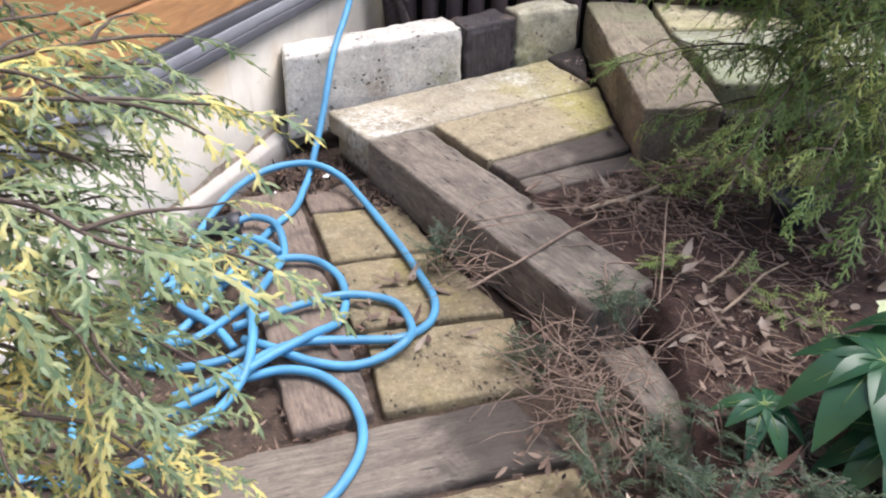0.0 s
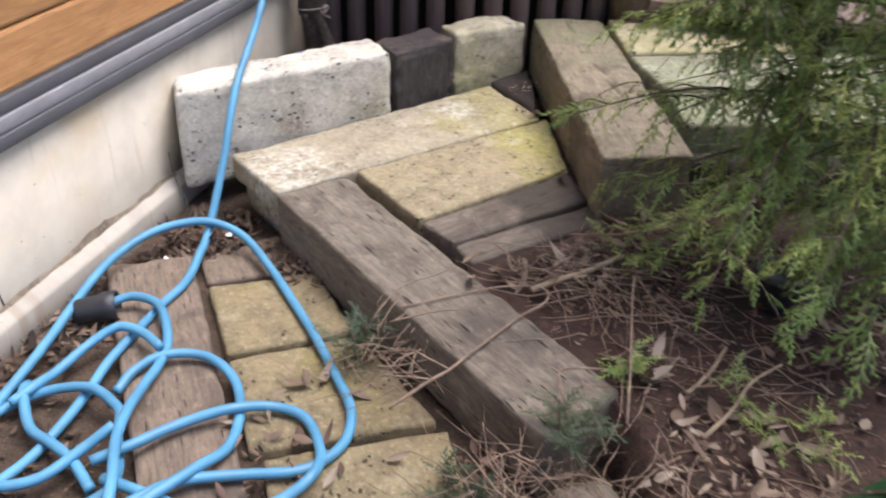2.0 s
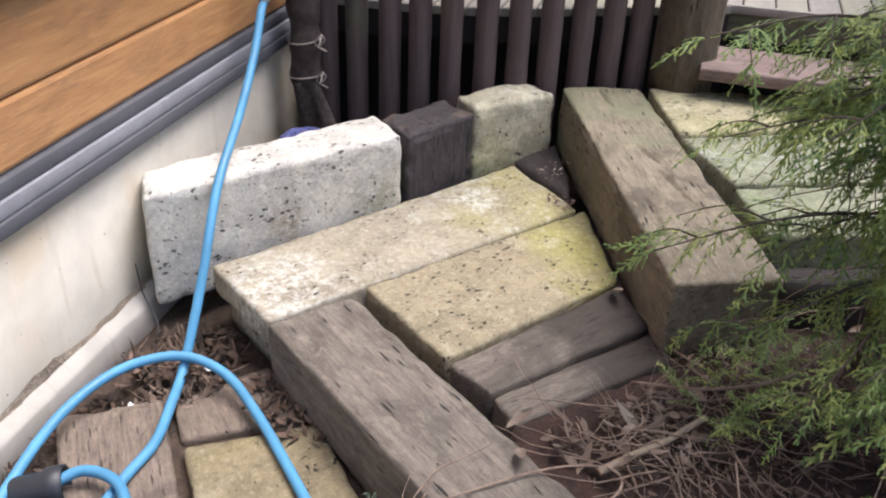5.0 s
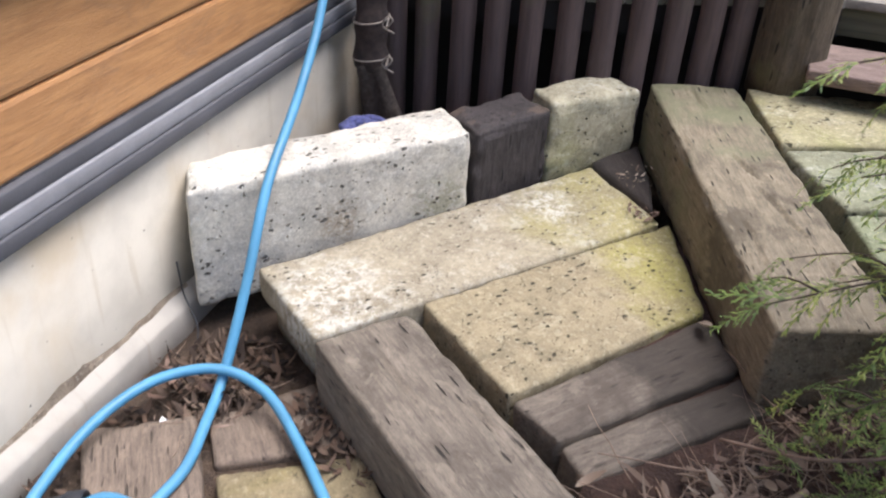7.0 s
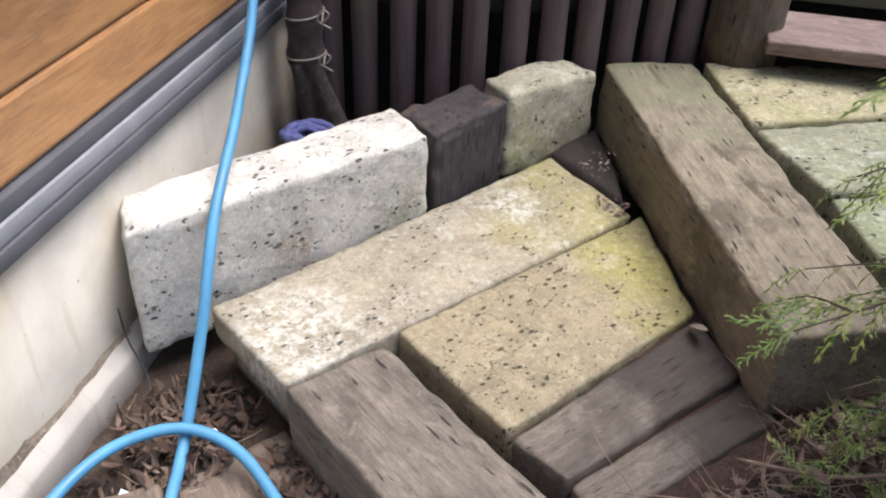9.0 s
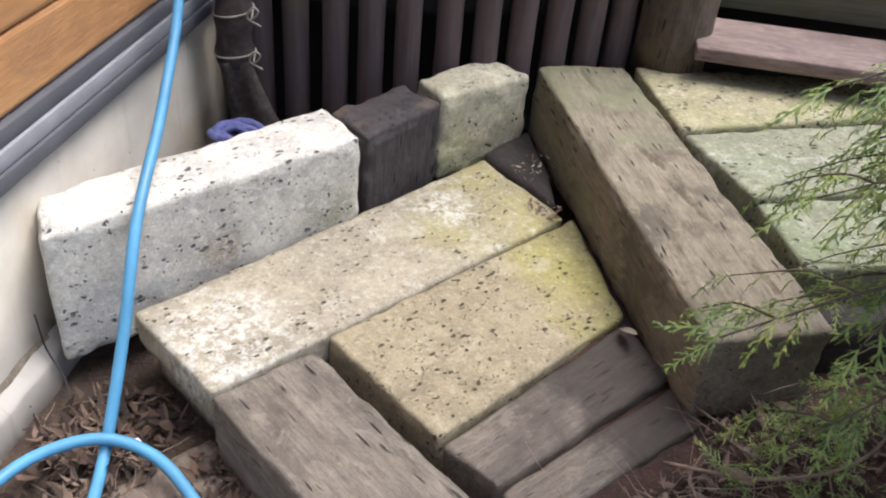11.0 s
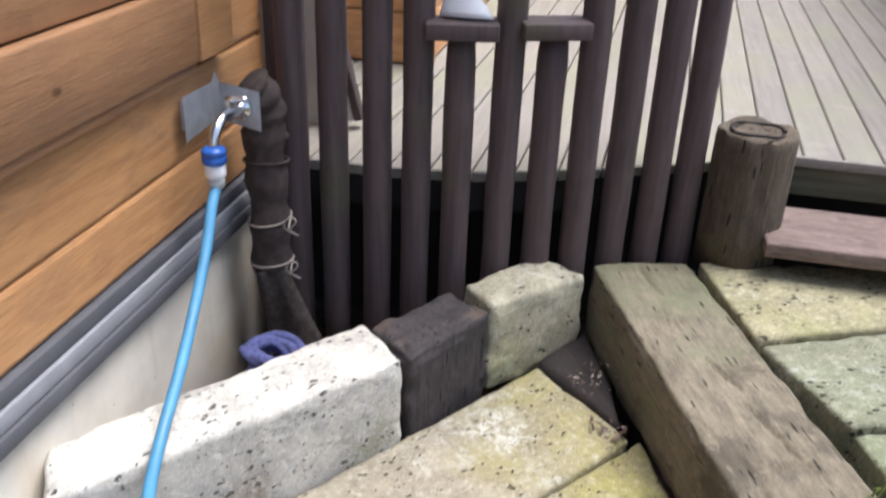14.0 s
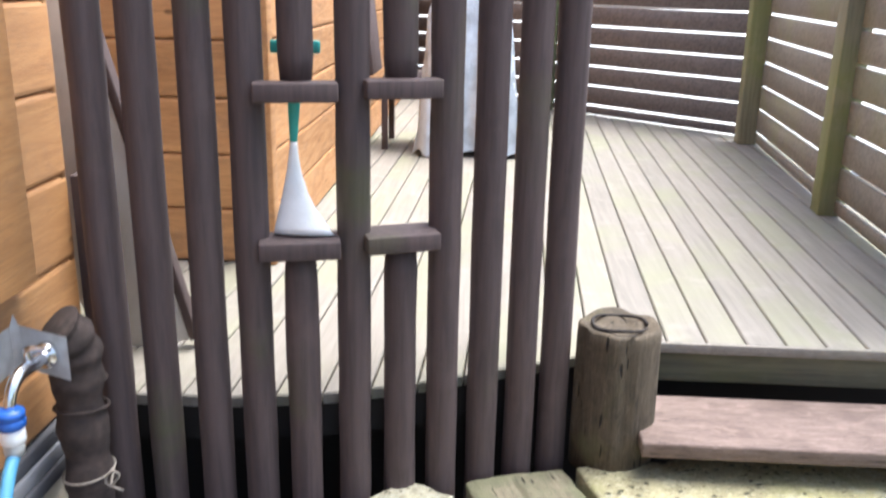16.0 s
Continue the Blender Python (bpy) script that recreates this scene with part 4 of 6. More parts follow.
LOOPS = [
    [(-1.5, 1.42, -0.175), (-1.52, 1.62, -0.165), (-1.535, 1.78, -0.155), (-1.552, 1.94, -0.14), (-1.591, 2.205, -0.112), (-1.588, 2.36, -0.1), (-1.543, 2.485, -0.095), (-1.44, 2.56, -0.093), (-1.32, 2.555, -0.115), (-1.188, 2.465, -0.142), (-1.043, 2.328, -0.15), (-0.92, 2.201, -0.15), (-0.815, 2.082, -0.15), (-0.736, 1.985, -0.15), (-0.707, 1.895, -0.15), (-0.721, 1.819, -0.148), (-0.765, 1.757, -0.143), (-0.873, 1.706, -0.14), (-0.977, 1.644, -0.13), (-1.035, 1.568, -0.125), (-1.1, 1.46, -0.14), (-1.2, 1.36, -0.165)],
    [(-1.29, 1.86, -0.155), (-1.285, 1.93, -0.142), (-1.239, 1.995, -0.13), (-1.146, 2.033, -0.138), (-1.045, 1.988, -0.147), (-0.974, 1.888, -0.148), (-0.94, 1.77, -0.14), (-0.96, 1.677, -0.118), (-0.994, 1.584, -0.108), (-1.041, 1.491, -0.115), (-1.095, 1.4, -0.14), (-1.2, 1.28, -0.17)],
    [(-1.19, 1.63, -0.13), (-1.126, 1.697, -0.12), (-1.072, 1.791, -0.13), (-0.984, 1.865, -0.122), (-0.905, 1.926, -0.145), (-0.82, 1.916, -0.148), (-0.745, 1.83, -0.146), (-0.721, 1.742, -0.122), (-0.76, 1.674, -0.14), (-0.83, 1.614, -0.148), (-0.93, 1.585, -0.14), (-1.049, 1.59, -0.13), (-1.14, 1.6, -0.135)],
    [(-1.12, 1.43, -0.15), (-1.051, 1.477, -0.145), (-0.982, 1.528, -0.14), (-0.893, 1.545, -0.14), (-0.798, 1.513, -0.145), (-0.724, 1.444, -0.15), (-0.68, 1.358, -0.15), (-0.669, 1.257, -0.15), (-0.69, 1.16, -0.152), (-0.78, 1.02, -0.16)],
    [(-1.503, 2.126, -0.13), (-1.448, 2.177, -0.12), (-1.353, 2.158, -0.118), (-1.265, 2.052, -0.13), (-1.236, 1.971, -0.133), (-1.213, 1.859, -0.12), (-1.193, 1.772, -0.11), (-1.148, 1.671, -0.09), (-1.085, 1.561, -0.095), (-1.048, 1.454, -0.12), (-1.06, 1.34, -0.15), (-1.13, 1.24, -0.17)],
    [(-1.17, 1.7, -0.11), (-1.203, 1.76, -0.118), (-1.245, 1.798, -0.128), (-1.338, 1.837, -0.135), (-1.436, 1.82, -0.155), (-1.507, 1.759, -0.17), (-1.528, 1.673, -0.172), (-1.498, 1.605, -0.175), (-1.438, 1.556, -0.17), (-1.354, 1.525, -0.155), (-1.278, 1.57, -0.15), (-1.234, 1.656, -0.135), (-1.19, 1.72, -0.105)],
    [(-1.52, 1.83, -0.17), (-1.488, 1.781, -0.145), (-1.408, 1.699, -0.16), (-1.323, 1.668, -0.155), (-1.243, 1.635, -0.155), (-1.16, 1.58, -0.155)],
    [(-1.49, 1.74, -0.145), (-1.471, 1.81, -0.14), (-1.467, 1.875, -0.15), (-1.449, 1.987, -0.14), (-1.402, 2.045, -0.118), (-1.328, 2.04, -0.115), (-1.25, 1.998, -0.11)],
    [(-1.62, 0.97, -0.18), (-1.404, 1.005, -0.18), (-1.278, 1.04, -0.18), (-1.181, 1.075, -0.175), (-1.12, 1.14, -0.15), (-1.07, 1.216, -0.13), (-1.03, 1.3, -0.12)],
    [(-1.67, 1.44, -0.18), (-1.6, 1.41, -0.178), (-1.525, 1.35, -0.178), (-1.42, 1.25, -0.178), (-1.335, 1.15, -0.178)],
    [(-1.57, 1.44, -0.178), (-1.461, 1.446, -0.178), (-1.279, 1.464, -0.172), (-1.16, 1.54, -0.165), (-1.125, 1.62, -0.15), (-1.22, 1.76, -0.155)],
]
for loop in LOOPS:
    part("hose_loop", tube(bmesh.new(), smooth_line(loop, 7), R_HOSE, 10), M_HOSE, hose)
con = pose(-1.599, 3.4515, 0.545)
part("hose_collar", lathe([(0.019, 0.0), (0.020, 0.02), (0.016, 0.024)], 16), M_GREYP, hose, "grey collar", con)
part("hose_connector", lathe([(0.021, 0.024), (0.024, 0.028), (0.024, 0.052), (0.021, 0.056)], 16), M_WHITEP, hose, "white connector", con)
part("hose_coupler", lathe([(0.024, 0.056), (0.028, 0.06), (0.028, 0.074), (0.0245, 0.077), (0.028, 0.08), (0.027, 0.09), (0.018, 0.095)], 18), M_BLUE, hose, "dark blue click coupler", con)

pipe = thing("wrapped_pipe", "water pipe wrapped in brown burlap tied with twine", "pipe", (-1.585, 3.70, -0.1))


def wrapped():
    line = smooth_line([(-0.01, 0.015, 0.30), (0, 0.005, 0.42), (0.0, 0, 0.55), (0.002, -0.005, 0.68), (0.006, -0.012, 0.755), (0.004, -0.03, 0.80), (-0.01, -0.045, 0.825)], 9)
    bm = tube(bmesh.new(), line, lambda t: 0.052 + 0.004 * math.sin(t * 40) - 0.012 * max(0, t - 0.8), 18)
    for v in bm.verts:
        k = noise.noise(v.co * 14) * 0.006 + noise.noise(v.co * 45) * 0.003
        v.co += Vector((v.co.x, v.co.y, 0)).normalized() * k
    return bm


part("burlap_wrap", wrapped(), M_WRAP, pipe)


def flap():
    bm = bmesh.new()
    rows = []
    for i in range(15):
        t = i / 14
        z = 0.32 - 0.31 * t
        half = 0.056 + 0.03 * t
        shift = -0.008 + 0.085 * t
        row = []
        for k in range(13):
            u = k / 12 * 2 - 1
            x = shift + u * half
            y = -0.045 * (1 - u * u) * (1 - 0.5 * t) + 0.012 * math.sin(u * 5 + t * 3) + 0.006 * noise.noise((u * 3, t * 4, 0))
            row.append(bm.verts.new((x, y, z)))
        rows.append(row)
    for a, b in zip(rows, rows[1:]):
        for k in range(12):
            bm.faces.new((a[k], a[k + 1], b[k + 1], b[k]))
    bmesh.ops.solidify(bm, geom=bm.faces[:], thickness=0.012)
    return bm


part("burlap_skirt", flap(), M_WRAP2, pipe, "loose flared end of burlap")
part("inner_pipe", lathe([(0.018, 0.0), (0.018, 0.3)], 10), M_GREYP, pipe, m=pose(-0.015, 0.02, -0.05))
for z, seed in ((0.46, 1), (0.335, 2), (0.62, 3), (0.69, 4)):
    ring = [(0.056 * math.cos(a), 0.056 * math.sin(a), z + 0.008 * math.sin(a + seed)) for a in (0.35 * k for k in range(19))]
    if seed < 3:
        ring += [(0.07, -0.045, z - 0.005), (0.092, -0.05, z + 0.022), (0.075, -0.05, z + 0.03), (0.058, -0.048, z), (0.095, -0.045, z - 0.02)]
    part("twine", tube(bmesh.new(), smooth_line(ring, 3), 0.0028 if seed < 3 else 0.004, 6), M_TWINE if seed < 3 else M_WRAP, pipe)

coil = thing("rope_coil", "violet-blue rope coiled behind a stone block", "rope", (-1.50, 3.47, -0.06))
line = []
for i in range(90):
    a = i * 0.36
    r = 0.075 + 0.018 * noise.noise((i * 0.11, 0, 0)) - 0.0004 * i
    line.append(Vector((r * math.cos(a), r * 0.9 * math.sin(a), 0.138 + 0.032 * math.sin(a * 0.5) + 0.05 * noise.noise((i * 0.2, 3, 0)))))
part("rope_turn", tube(bmesh.new(), line, lambda t: 0.0125 + 0.001 * math.sin(t * 700), 8), M_ROPE, coil)
part("rope_turn", tube(bmesh.new(), [Vector((p.x * 1.05, p.y * 1.05, p.z - 0.09)) for p in line], 0.0125, 8), M_ROPE, coil)

# ---- things on and behind the fence ----
def flare():
    """A flat flared body that widens to one side."""
    bm = bmesh.new()
    rings = []
    for z, c, h, d in ((0.0, 0.020, 0.068, 0.026), (0.015, 0.016, 0.062, 0.024), (0.05, 0.006, 0.044, 0.02), (0.09, 0.0, 0.029, 0.016), (0.14, -0.004, 0.016, 0.012), (0.19, -0.005, 0.009, 0.009), (0.215, -0.005, 0.0075, 0.0075)):
        rings.append([bm.verts.new((c + h * math.cos(a), d * math.sin(a), z)) for a in (2 * math.pi * k / 24 for k in range(24))])
    for p, q in zip(rings, rings[1:]):
        for i in range(24):
            j = (i + 1) % 24
            bm.faces.new((p[i], p[j], q[j], q[i]))
    bm.faces.new(rings[0][::-1])
    bm.faces.new(rings[-1])
    return bm


horn = thing("plastic_scoop", "white flared plastic scoop with teal neck on a fence shelf", "scoop", (-1.138, pole_y(-1.14), 0.879))
horn.rotation_euler = (radians(-10), 0, 0)
part("scoop_body", flare(), M_WHITEP, horn, "glossy white flared body")
part("neck", lathe([(0.008, 0.2), (0.009, 0.215), (0.014, 0.29), (0.015, 0.35), (0.015, 0.42), (0.011, 0.425)], 20), M_TEAL, horn, "teal plastic neck", pose(-0.005, 0, 0))
part("cross_handle", box(-0.058, -0.009, 0.395, 0.052, 0.009, 0.423, 0.005), M_TEAL, horn, "teal plastic cross handle")

plank = thing("leaning_board", "grey board with a dark edge leaning behind the fence", "board", (-1.60, 4.16, DECK))
part("board_face", box(-0.16, 0.0, 0.0, 0.10, 0.018, 1.25, 0.003), M_PALE, plank, m=pose(0, 0, 0.0, 0, -14, 0))
part("board_edge", box(0.104, -0.01, 0.0, 0.128, 0.03, 1.25, 0.003), M_POLE, plank, m=pose(0, 0, 0.0, 0, -14, 0))
stub = thing("dark_panel", "dark brown panel at the end of the siding", "panel", (-1.64, 3.985, -0.15))
part("panel_board", box(-0.06, 0.0, 0.0, 0.03, 0.04, 1.12, 0.004), M_POLE, stub)

covered = thing("covered_furniture", "garden furniture under a pale blue plastic sheet", "covered furniture", (-0.84, 7.2, DECK))


def sheet():
    bm = bmesh.new()
    bmesh.ops.create_grid(bm, x_segments=30, y_segments=30, size=0.5)
    for v in bm.verts:
        x, y = v.co.x, v.co.y
        edge = max(abs(x), abs(y))
        h = 0.95 if edge < 0.3 else 0.95 - (edge - 0.3) / 0.2 * 0.93
        fold = 0.05 * noise.noise((x * 9, y * 9, h * 2))
        s = 0.6 if edge < 0.3 else 0.6 + 0.25 * (0.5 - edge)
        v.co = Vector((x * s + fold * 0.6, y * s + fold, max(0.01, h + fold * 0.5)))
    return bm


part("plastic_sheet", sheet(), M_TARP, covered, "creased glossy sheet")
chair = thing("garden_chair", "brown wooden folding chair on the deck", "chair", (-1.18, 7.3, DECK))
part("chair_seat", box(-0.16, -0.2, 0.4, 0.2, 0.2, 0.43, 0.004), M_POLE, chair)
part("backrest", box(-0.19, -0.2, 0.45, -0.165, 0.2, 0.9, 0.004), M_POLE, chair, m=pose(0, 0, 0, 0, -6, 0))
for x, y in ((-0.15, -0.18), (0.18, -0.18), (-0.15, 0.18), (0.18, 0.18)):
    part("leg", box(x - 0.018, y - 0.015, 0, x + 0.018, y + 0.015, 0.4, 0.003), M_POLE, chair)
bucket = thing("bucket", "white plastic bucket on the deck", "bucket", (-0.92, 8.75, DECK))
part("bucket_body", lathe([(0.11, 0.0), (0.115, 0.01), (0.14, 0.27), (0.15, 0.28), (0.15, 0.295), (0.135, 0.29), (0.10, 0.02), (0.0, 0.02)], 24), M_WHITEP, bucket)
cable = thing("cable_coil", "thin grey cable lying in a ring on the deck", "cable", (-0.98, 8.35, DECK))
part("cable_ring", tube(bmesh.new(), [Vector(((0.16 + 0.012 * math.sin(a * 0.7)) * math.cos(a), 0.16 * math.sin(a), 0.008 + 0.004 * math.sin(a * 1.3) + 0.004)) for a in (0.25 * k for k in range(70))], 0.006, 6), M_GREYP, cable)

# ---- plants ----
UP = Vector((0, 0, 1))


def ribbon(V, F, p, d, n, length, width, droop):
    """A narrow tapering blade of two segments."""
    s = d.cross(n).normalized() * width / 2
    q = p + d * length * 0.5 - UP * droop * 0.3
    e = p + d * length - UP * droop
    i = len(V)
    V += [p - s * 0.6, p + s * 0.6, q + s, q - s, e]
    F += [(i, i + 1, i + 2, i + 3), (i + 3, i + 2, i + 4)]


def frond(rnd, length, width=0.0054, dense=1.0):
    """A flat cypress spray along x, with alternate branchlets."""
    V, F = [], []
    n_side = max(5, int(length / 0.012 * dense))
    stem = [Vector((length * t, length * 0.06 * math.sin(t * 3), -length * 0.42 * t * t)) for t in (k / n_side for k in range(n_side + 1))]
    for k in range(n_side):
        a, b = stem[k], stem[k + 1]
        d = (b - a).normalized()
        ribbon(V, F, a, d, Vector((0, 0, 1)), (b - a).length * 1.6, width * 1.1, 0)
        side = 1 if k % 2 else -1
        reach = length * (0.36 - 0.24 * k / n_side) * rnd.uniform(0.7, 1.25)
        ang = radians(rnd.uniform(28, 52)) * side
        w = Vector((math.cos(ang), math.sin(ang), rnd.uniform(-0.35, 0.1))).normalized()
        nrm = Vector((rnd.uniform(-0.3, 0.3), rnd.uniform(-0.3, 0.3), 1)).normalized()
        ribbon(V, F, a, w, nrm, reach, width, reach * 0.3)
        for j in range(int(reach / 0.0105)):
            t = (j + 0.6) / (reach / 0.0105)
            base = a + w * reach * t - UP * reach * 0.3 * t * t
            a2 = ang + (1 if j % 2 else -1) * radians(rnd.uniform(22, 45))
            d2 = Vector((math.cos(a2), math.sin(a2), rnd.uniform(-0.6, 0.15))).normalized()
            r2 = rnd.uniform(0.010, 0.020) * (1.15 - t * 0.5)
            ribbon(V, F, base, d2, nrm, r2, width * 0.8, r2 * 0.3)
    return np.array([tuple(v) for v in V]), F


def crown(name, material, placements, fronds, parent, label):
    """Joins many placed sprays into one mesh. placements: (point, direction, up, scale)."""
    V, F, off = [], [], 0
    for k, (p, d, up, s) in enumerate(placements):
        v, f = fronds[k % len(fronds)]
        d = d.normalized()
        y = up.cross(d)
        y = y.normalized() if y.length > 1e-4 else d.orthogonal().normalized()
        z = d.cross(y)
        basis = np.array([tuple(d), tuple(y), tuple(z)])
        V.append(v @ basis * s + np.array(tuple(p)))
        F += [tuple(i + off for i in q) for q in f]
        off += len(v)
    ob = raw_mesh(name, np.vstack(V).tolist(), F, material)
    ob.parent = parent
    ob["label"] = label
    return ob


def limb_line(rnd, start, az, length, rise, droop, n=9):
    pts = []
    turn = rnd.uniform(-0.5, 0.5)
    p = Vector(start)
    for k in range(n + 1):
        t = k / n
        pts.append(p.copy())
        a = az + turn * t + 0.25 * rnd.uniform(-1, 1)
        p = p + Vector((math.cos(a), math.sin(a), rise - droop * t * 1.6 + 0.12 * rnd.uniform(-1, 1))) * (length / n)
    return smooth_line(pts, 2)


def sprays_on(rnd, line, start, count, size, out):
    """Places sprays along the outer part of a limb, alternating and hanging."""
    n = len(line)
    for k in range(count):
        t = start + (1 - start) * (k + rnd.random()) / count
        i = min(n - 2, int(t * (n - 1)))
        d = (line[i + 1] - line[i]).normalized()
        side = d.cross(UP).normalized() * (1 if k % 2 else -1)
        way = d * rnd.uniform(0.5, 1.1) + side * rnd.uniform(0.2, 0.9) + UP * rnd.uniform(-0.45, 0.35)
        if k == count - 1:
            i, way = n - 1, d
        out.append((line[i], way, UP + side * rnd.uniform(-0.5, 0.5), size * rnd.uniform(0.7, 1.25)))


def conifer(name, label, at, trunk_line, trunk_r, limbs, material, fronds, seed, spray_size, per_limb, twig_mat, first=0.3, bare=0, boughs=()):
    rnd = random.Random(seed)
    tree = thing(name, label, "conifer", at)
    bm = tube(bmesh.new(), smooth_line(trunk_line, 5), lambda t: trunk_r * (1 - 0.7 * t), 9)
    for v in bm.verts:
        v.co += Vector((noise.noise(v.co * 20), noise.noise(v.co * 20 + UP * 9), 0)) * trunk_r * 0.25
    part("trunk", bm, M_BARK, tree)
    places = []
    base = smooth_line(trunk_line, 12)
    for h, az, length, rise, droop in limbs:
        k = min(len(base) - 1, int(h * (len(base) - 1)))
        line = limb_line(rnd, base[k], radians(az), length, rise, droop)
        part("limb", tube(bmesh.new(), line, lambda t, l=length: 0.0016 + 0.0065 * l * (1 - t), 6), twig_mat, tree)
        n = max(4, int(per_limb * length))
        sprays_on(rnd, line, first, n, spray_size, places)
        for s in range(3):
            i = rnd.randrange(len(line) // 4, len(line) - 3)
            d = (line[i + 1] - line[i]).normalized()
            side = d.cross(UP).normalized() * rnd.choice((-1, 1))
            sub = limb_line(rnd, line[i], math.atan2((d + side).y, (d + side).x), length * rnd.uniform(0.25, 0.45), 0.1, droop * 0.9, 5)
            part("twig", tube(bmesh.new(), sub, lambda t: 0.0028 - 0.0016 * t, 5), twig_mat, tree)
            sprays_on(rnd, sub, 0.15, max(3, n // 3), spray_size * 0.85, places)
    for pts in boughs:
        line = smooth_line([Vector(p) - Vector(at) for p in pts], 5)
        part("limb", tube(bmesh.new(), line, lambda t: 0.0058 - 0.0045 * t, 6), twig_mat, tree)
        sprays_on(rnd, line, 0.3, 17, spray_size * 0.7, places)
        for i in (len(line) // 2, len(line) * 2 // 3, len(line) * 5 // 6):
            d = (line[i] - line[i - 1]).normalized()
            side = d.cross(UP).normalized() * rnd.choice((-1, 1))
            sub = limb_line(rnd, line[i], math.atan2((d + side).y, (d + side).x), rnd.uniform(0.1, 0.2), 0.1, 0.7, 5)
            part("twig", tube(bmesh.new(), sub, lambda t: 0.0024 - 0.0014 * t, 5), twig_mat, tree)
            sprays_on(rnd, sub, 0.2, 4, spray_size * 0.62, places)
    for s in range(bare):
        k = rnd.randrange(len(base) // 8, len(base) // 2)
        line = limb_line(rnd, base[k], radians(rnd.uniform(195, 300)), rnd.uniform(0.2, 0.5), 0.15, rnd.uniform(0.4, 1.1), 6)
        line = [p for p in line if p.z > 0.02] or line[:2]
        if len(line) > 3:
            part("bare_twig", tube(bmesh.new(), line, lambda t: 0.0032 - 0.0022 * t, 5), M_TWIG, tree)
    crown("crown", material, places, fronds, tree, "many fine drooping sprays")
    return tree


rnd = random.Random(11)
FRONDS = [frond(rnd, rnd.uniform(0.10, 0.17)) for _ in range(9)]
FRONDS_NEAR = [frond(rnd, rnd.uniform(0.09, 0.15), 0.0058, 1.0) for _ in range(9)]
TREE_LIMBS = [
    # height on the trunk, azimuth, length, rise, droop
    (0.17, 300, 0.5, 0.3, 0.35), (0.33, 215, 0.50, 0.5, 0.6), (0.36, 290, 0.55, 0.25, 0.5), (0.39, 255, 0.55, 0.3, 0.6), (0.45, 325, 0.5, 0.25, 0.5), (0.48, 265, 0.55, 0.3, 0.7), (0.51, 215, 0.42, 0.4, 0.6), (0.54, 240, 0.5, 0.3, 0.7),
    (0.58, 300, 0.5, 0.3, 0.6), (0.62, 20, 0.4, 0.3, 0.5), (0.66, 250, 0.46, 0.3, 0.7), (0.70, 220, 0.4, 0.35, 0.7), (0.74, 285, 0.42, 0.3, 0.7), (0.78, 240, 0.38, 0.3, 0.7), (0.82, 330, 0.36, 0.3, 0.7), (0.86, 215, 0.32, 0.3, 0.7),
    (0.90, 265, 0.3, 0.3, 0.6), (0.93, 40, 0.26, 0.4, 0.5), (0.96, 200, 0.24, 0.4, 0.5), (0.99, 280, 0.24, 0.5, 0.4), (0.3, 350, 0.45, 0.2, 0.5), (0.24, 335, 0.45, 0.3, 0.5), (0.38, 5, 0.42, 0.3, 0.5), (0.44, 315, 0.45, 0.3, 0.6),
    (0.5, 340, 0.42, 0.3, 0.6), (0.56, 10, 0.4, 0.3, 0.6), (0.6, 285, 0.42, 0.3, 0.7), (0.64, 325, 0.4, 0.3, 0.6), (0.68, 35, 0.36, 0.3, 0.6), (0.72, 345, 0.38, 0.3, 0.7), (0.76, 310, 0.36, 0.3, 0.7), (0.8, 10, 0.34, 0.3, 0.7),
    (0.84, 290, 0.34, 0.3, 0.7), (0.88, 330, 0.32, 0.3, 0.6), (0.94, 310, 0.28, 0.4, 0.5), (0.52, 250, 0.40, 0.35, 0.6), (0.57, 225, 0.38, 0.35, 0.6), (0.61, 262, 0.40, 0.3, 0.6), (0.67, 238, 0.38, 0.3, 0.6), (0.73, 255, 0.36, 0.3, 0.6),
    (0.8, 228, 0.34, 0.3, 0.6),
]
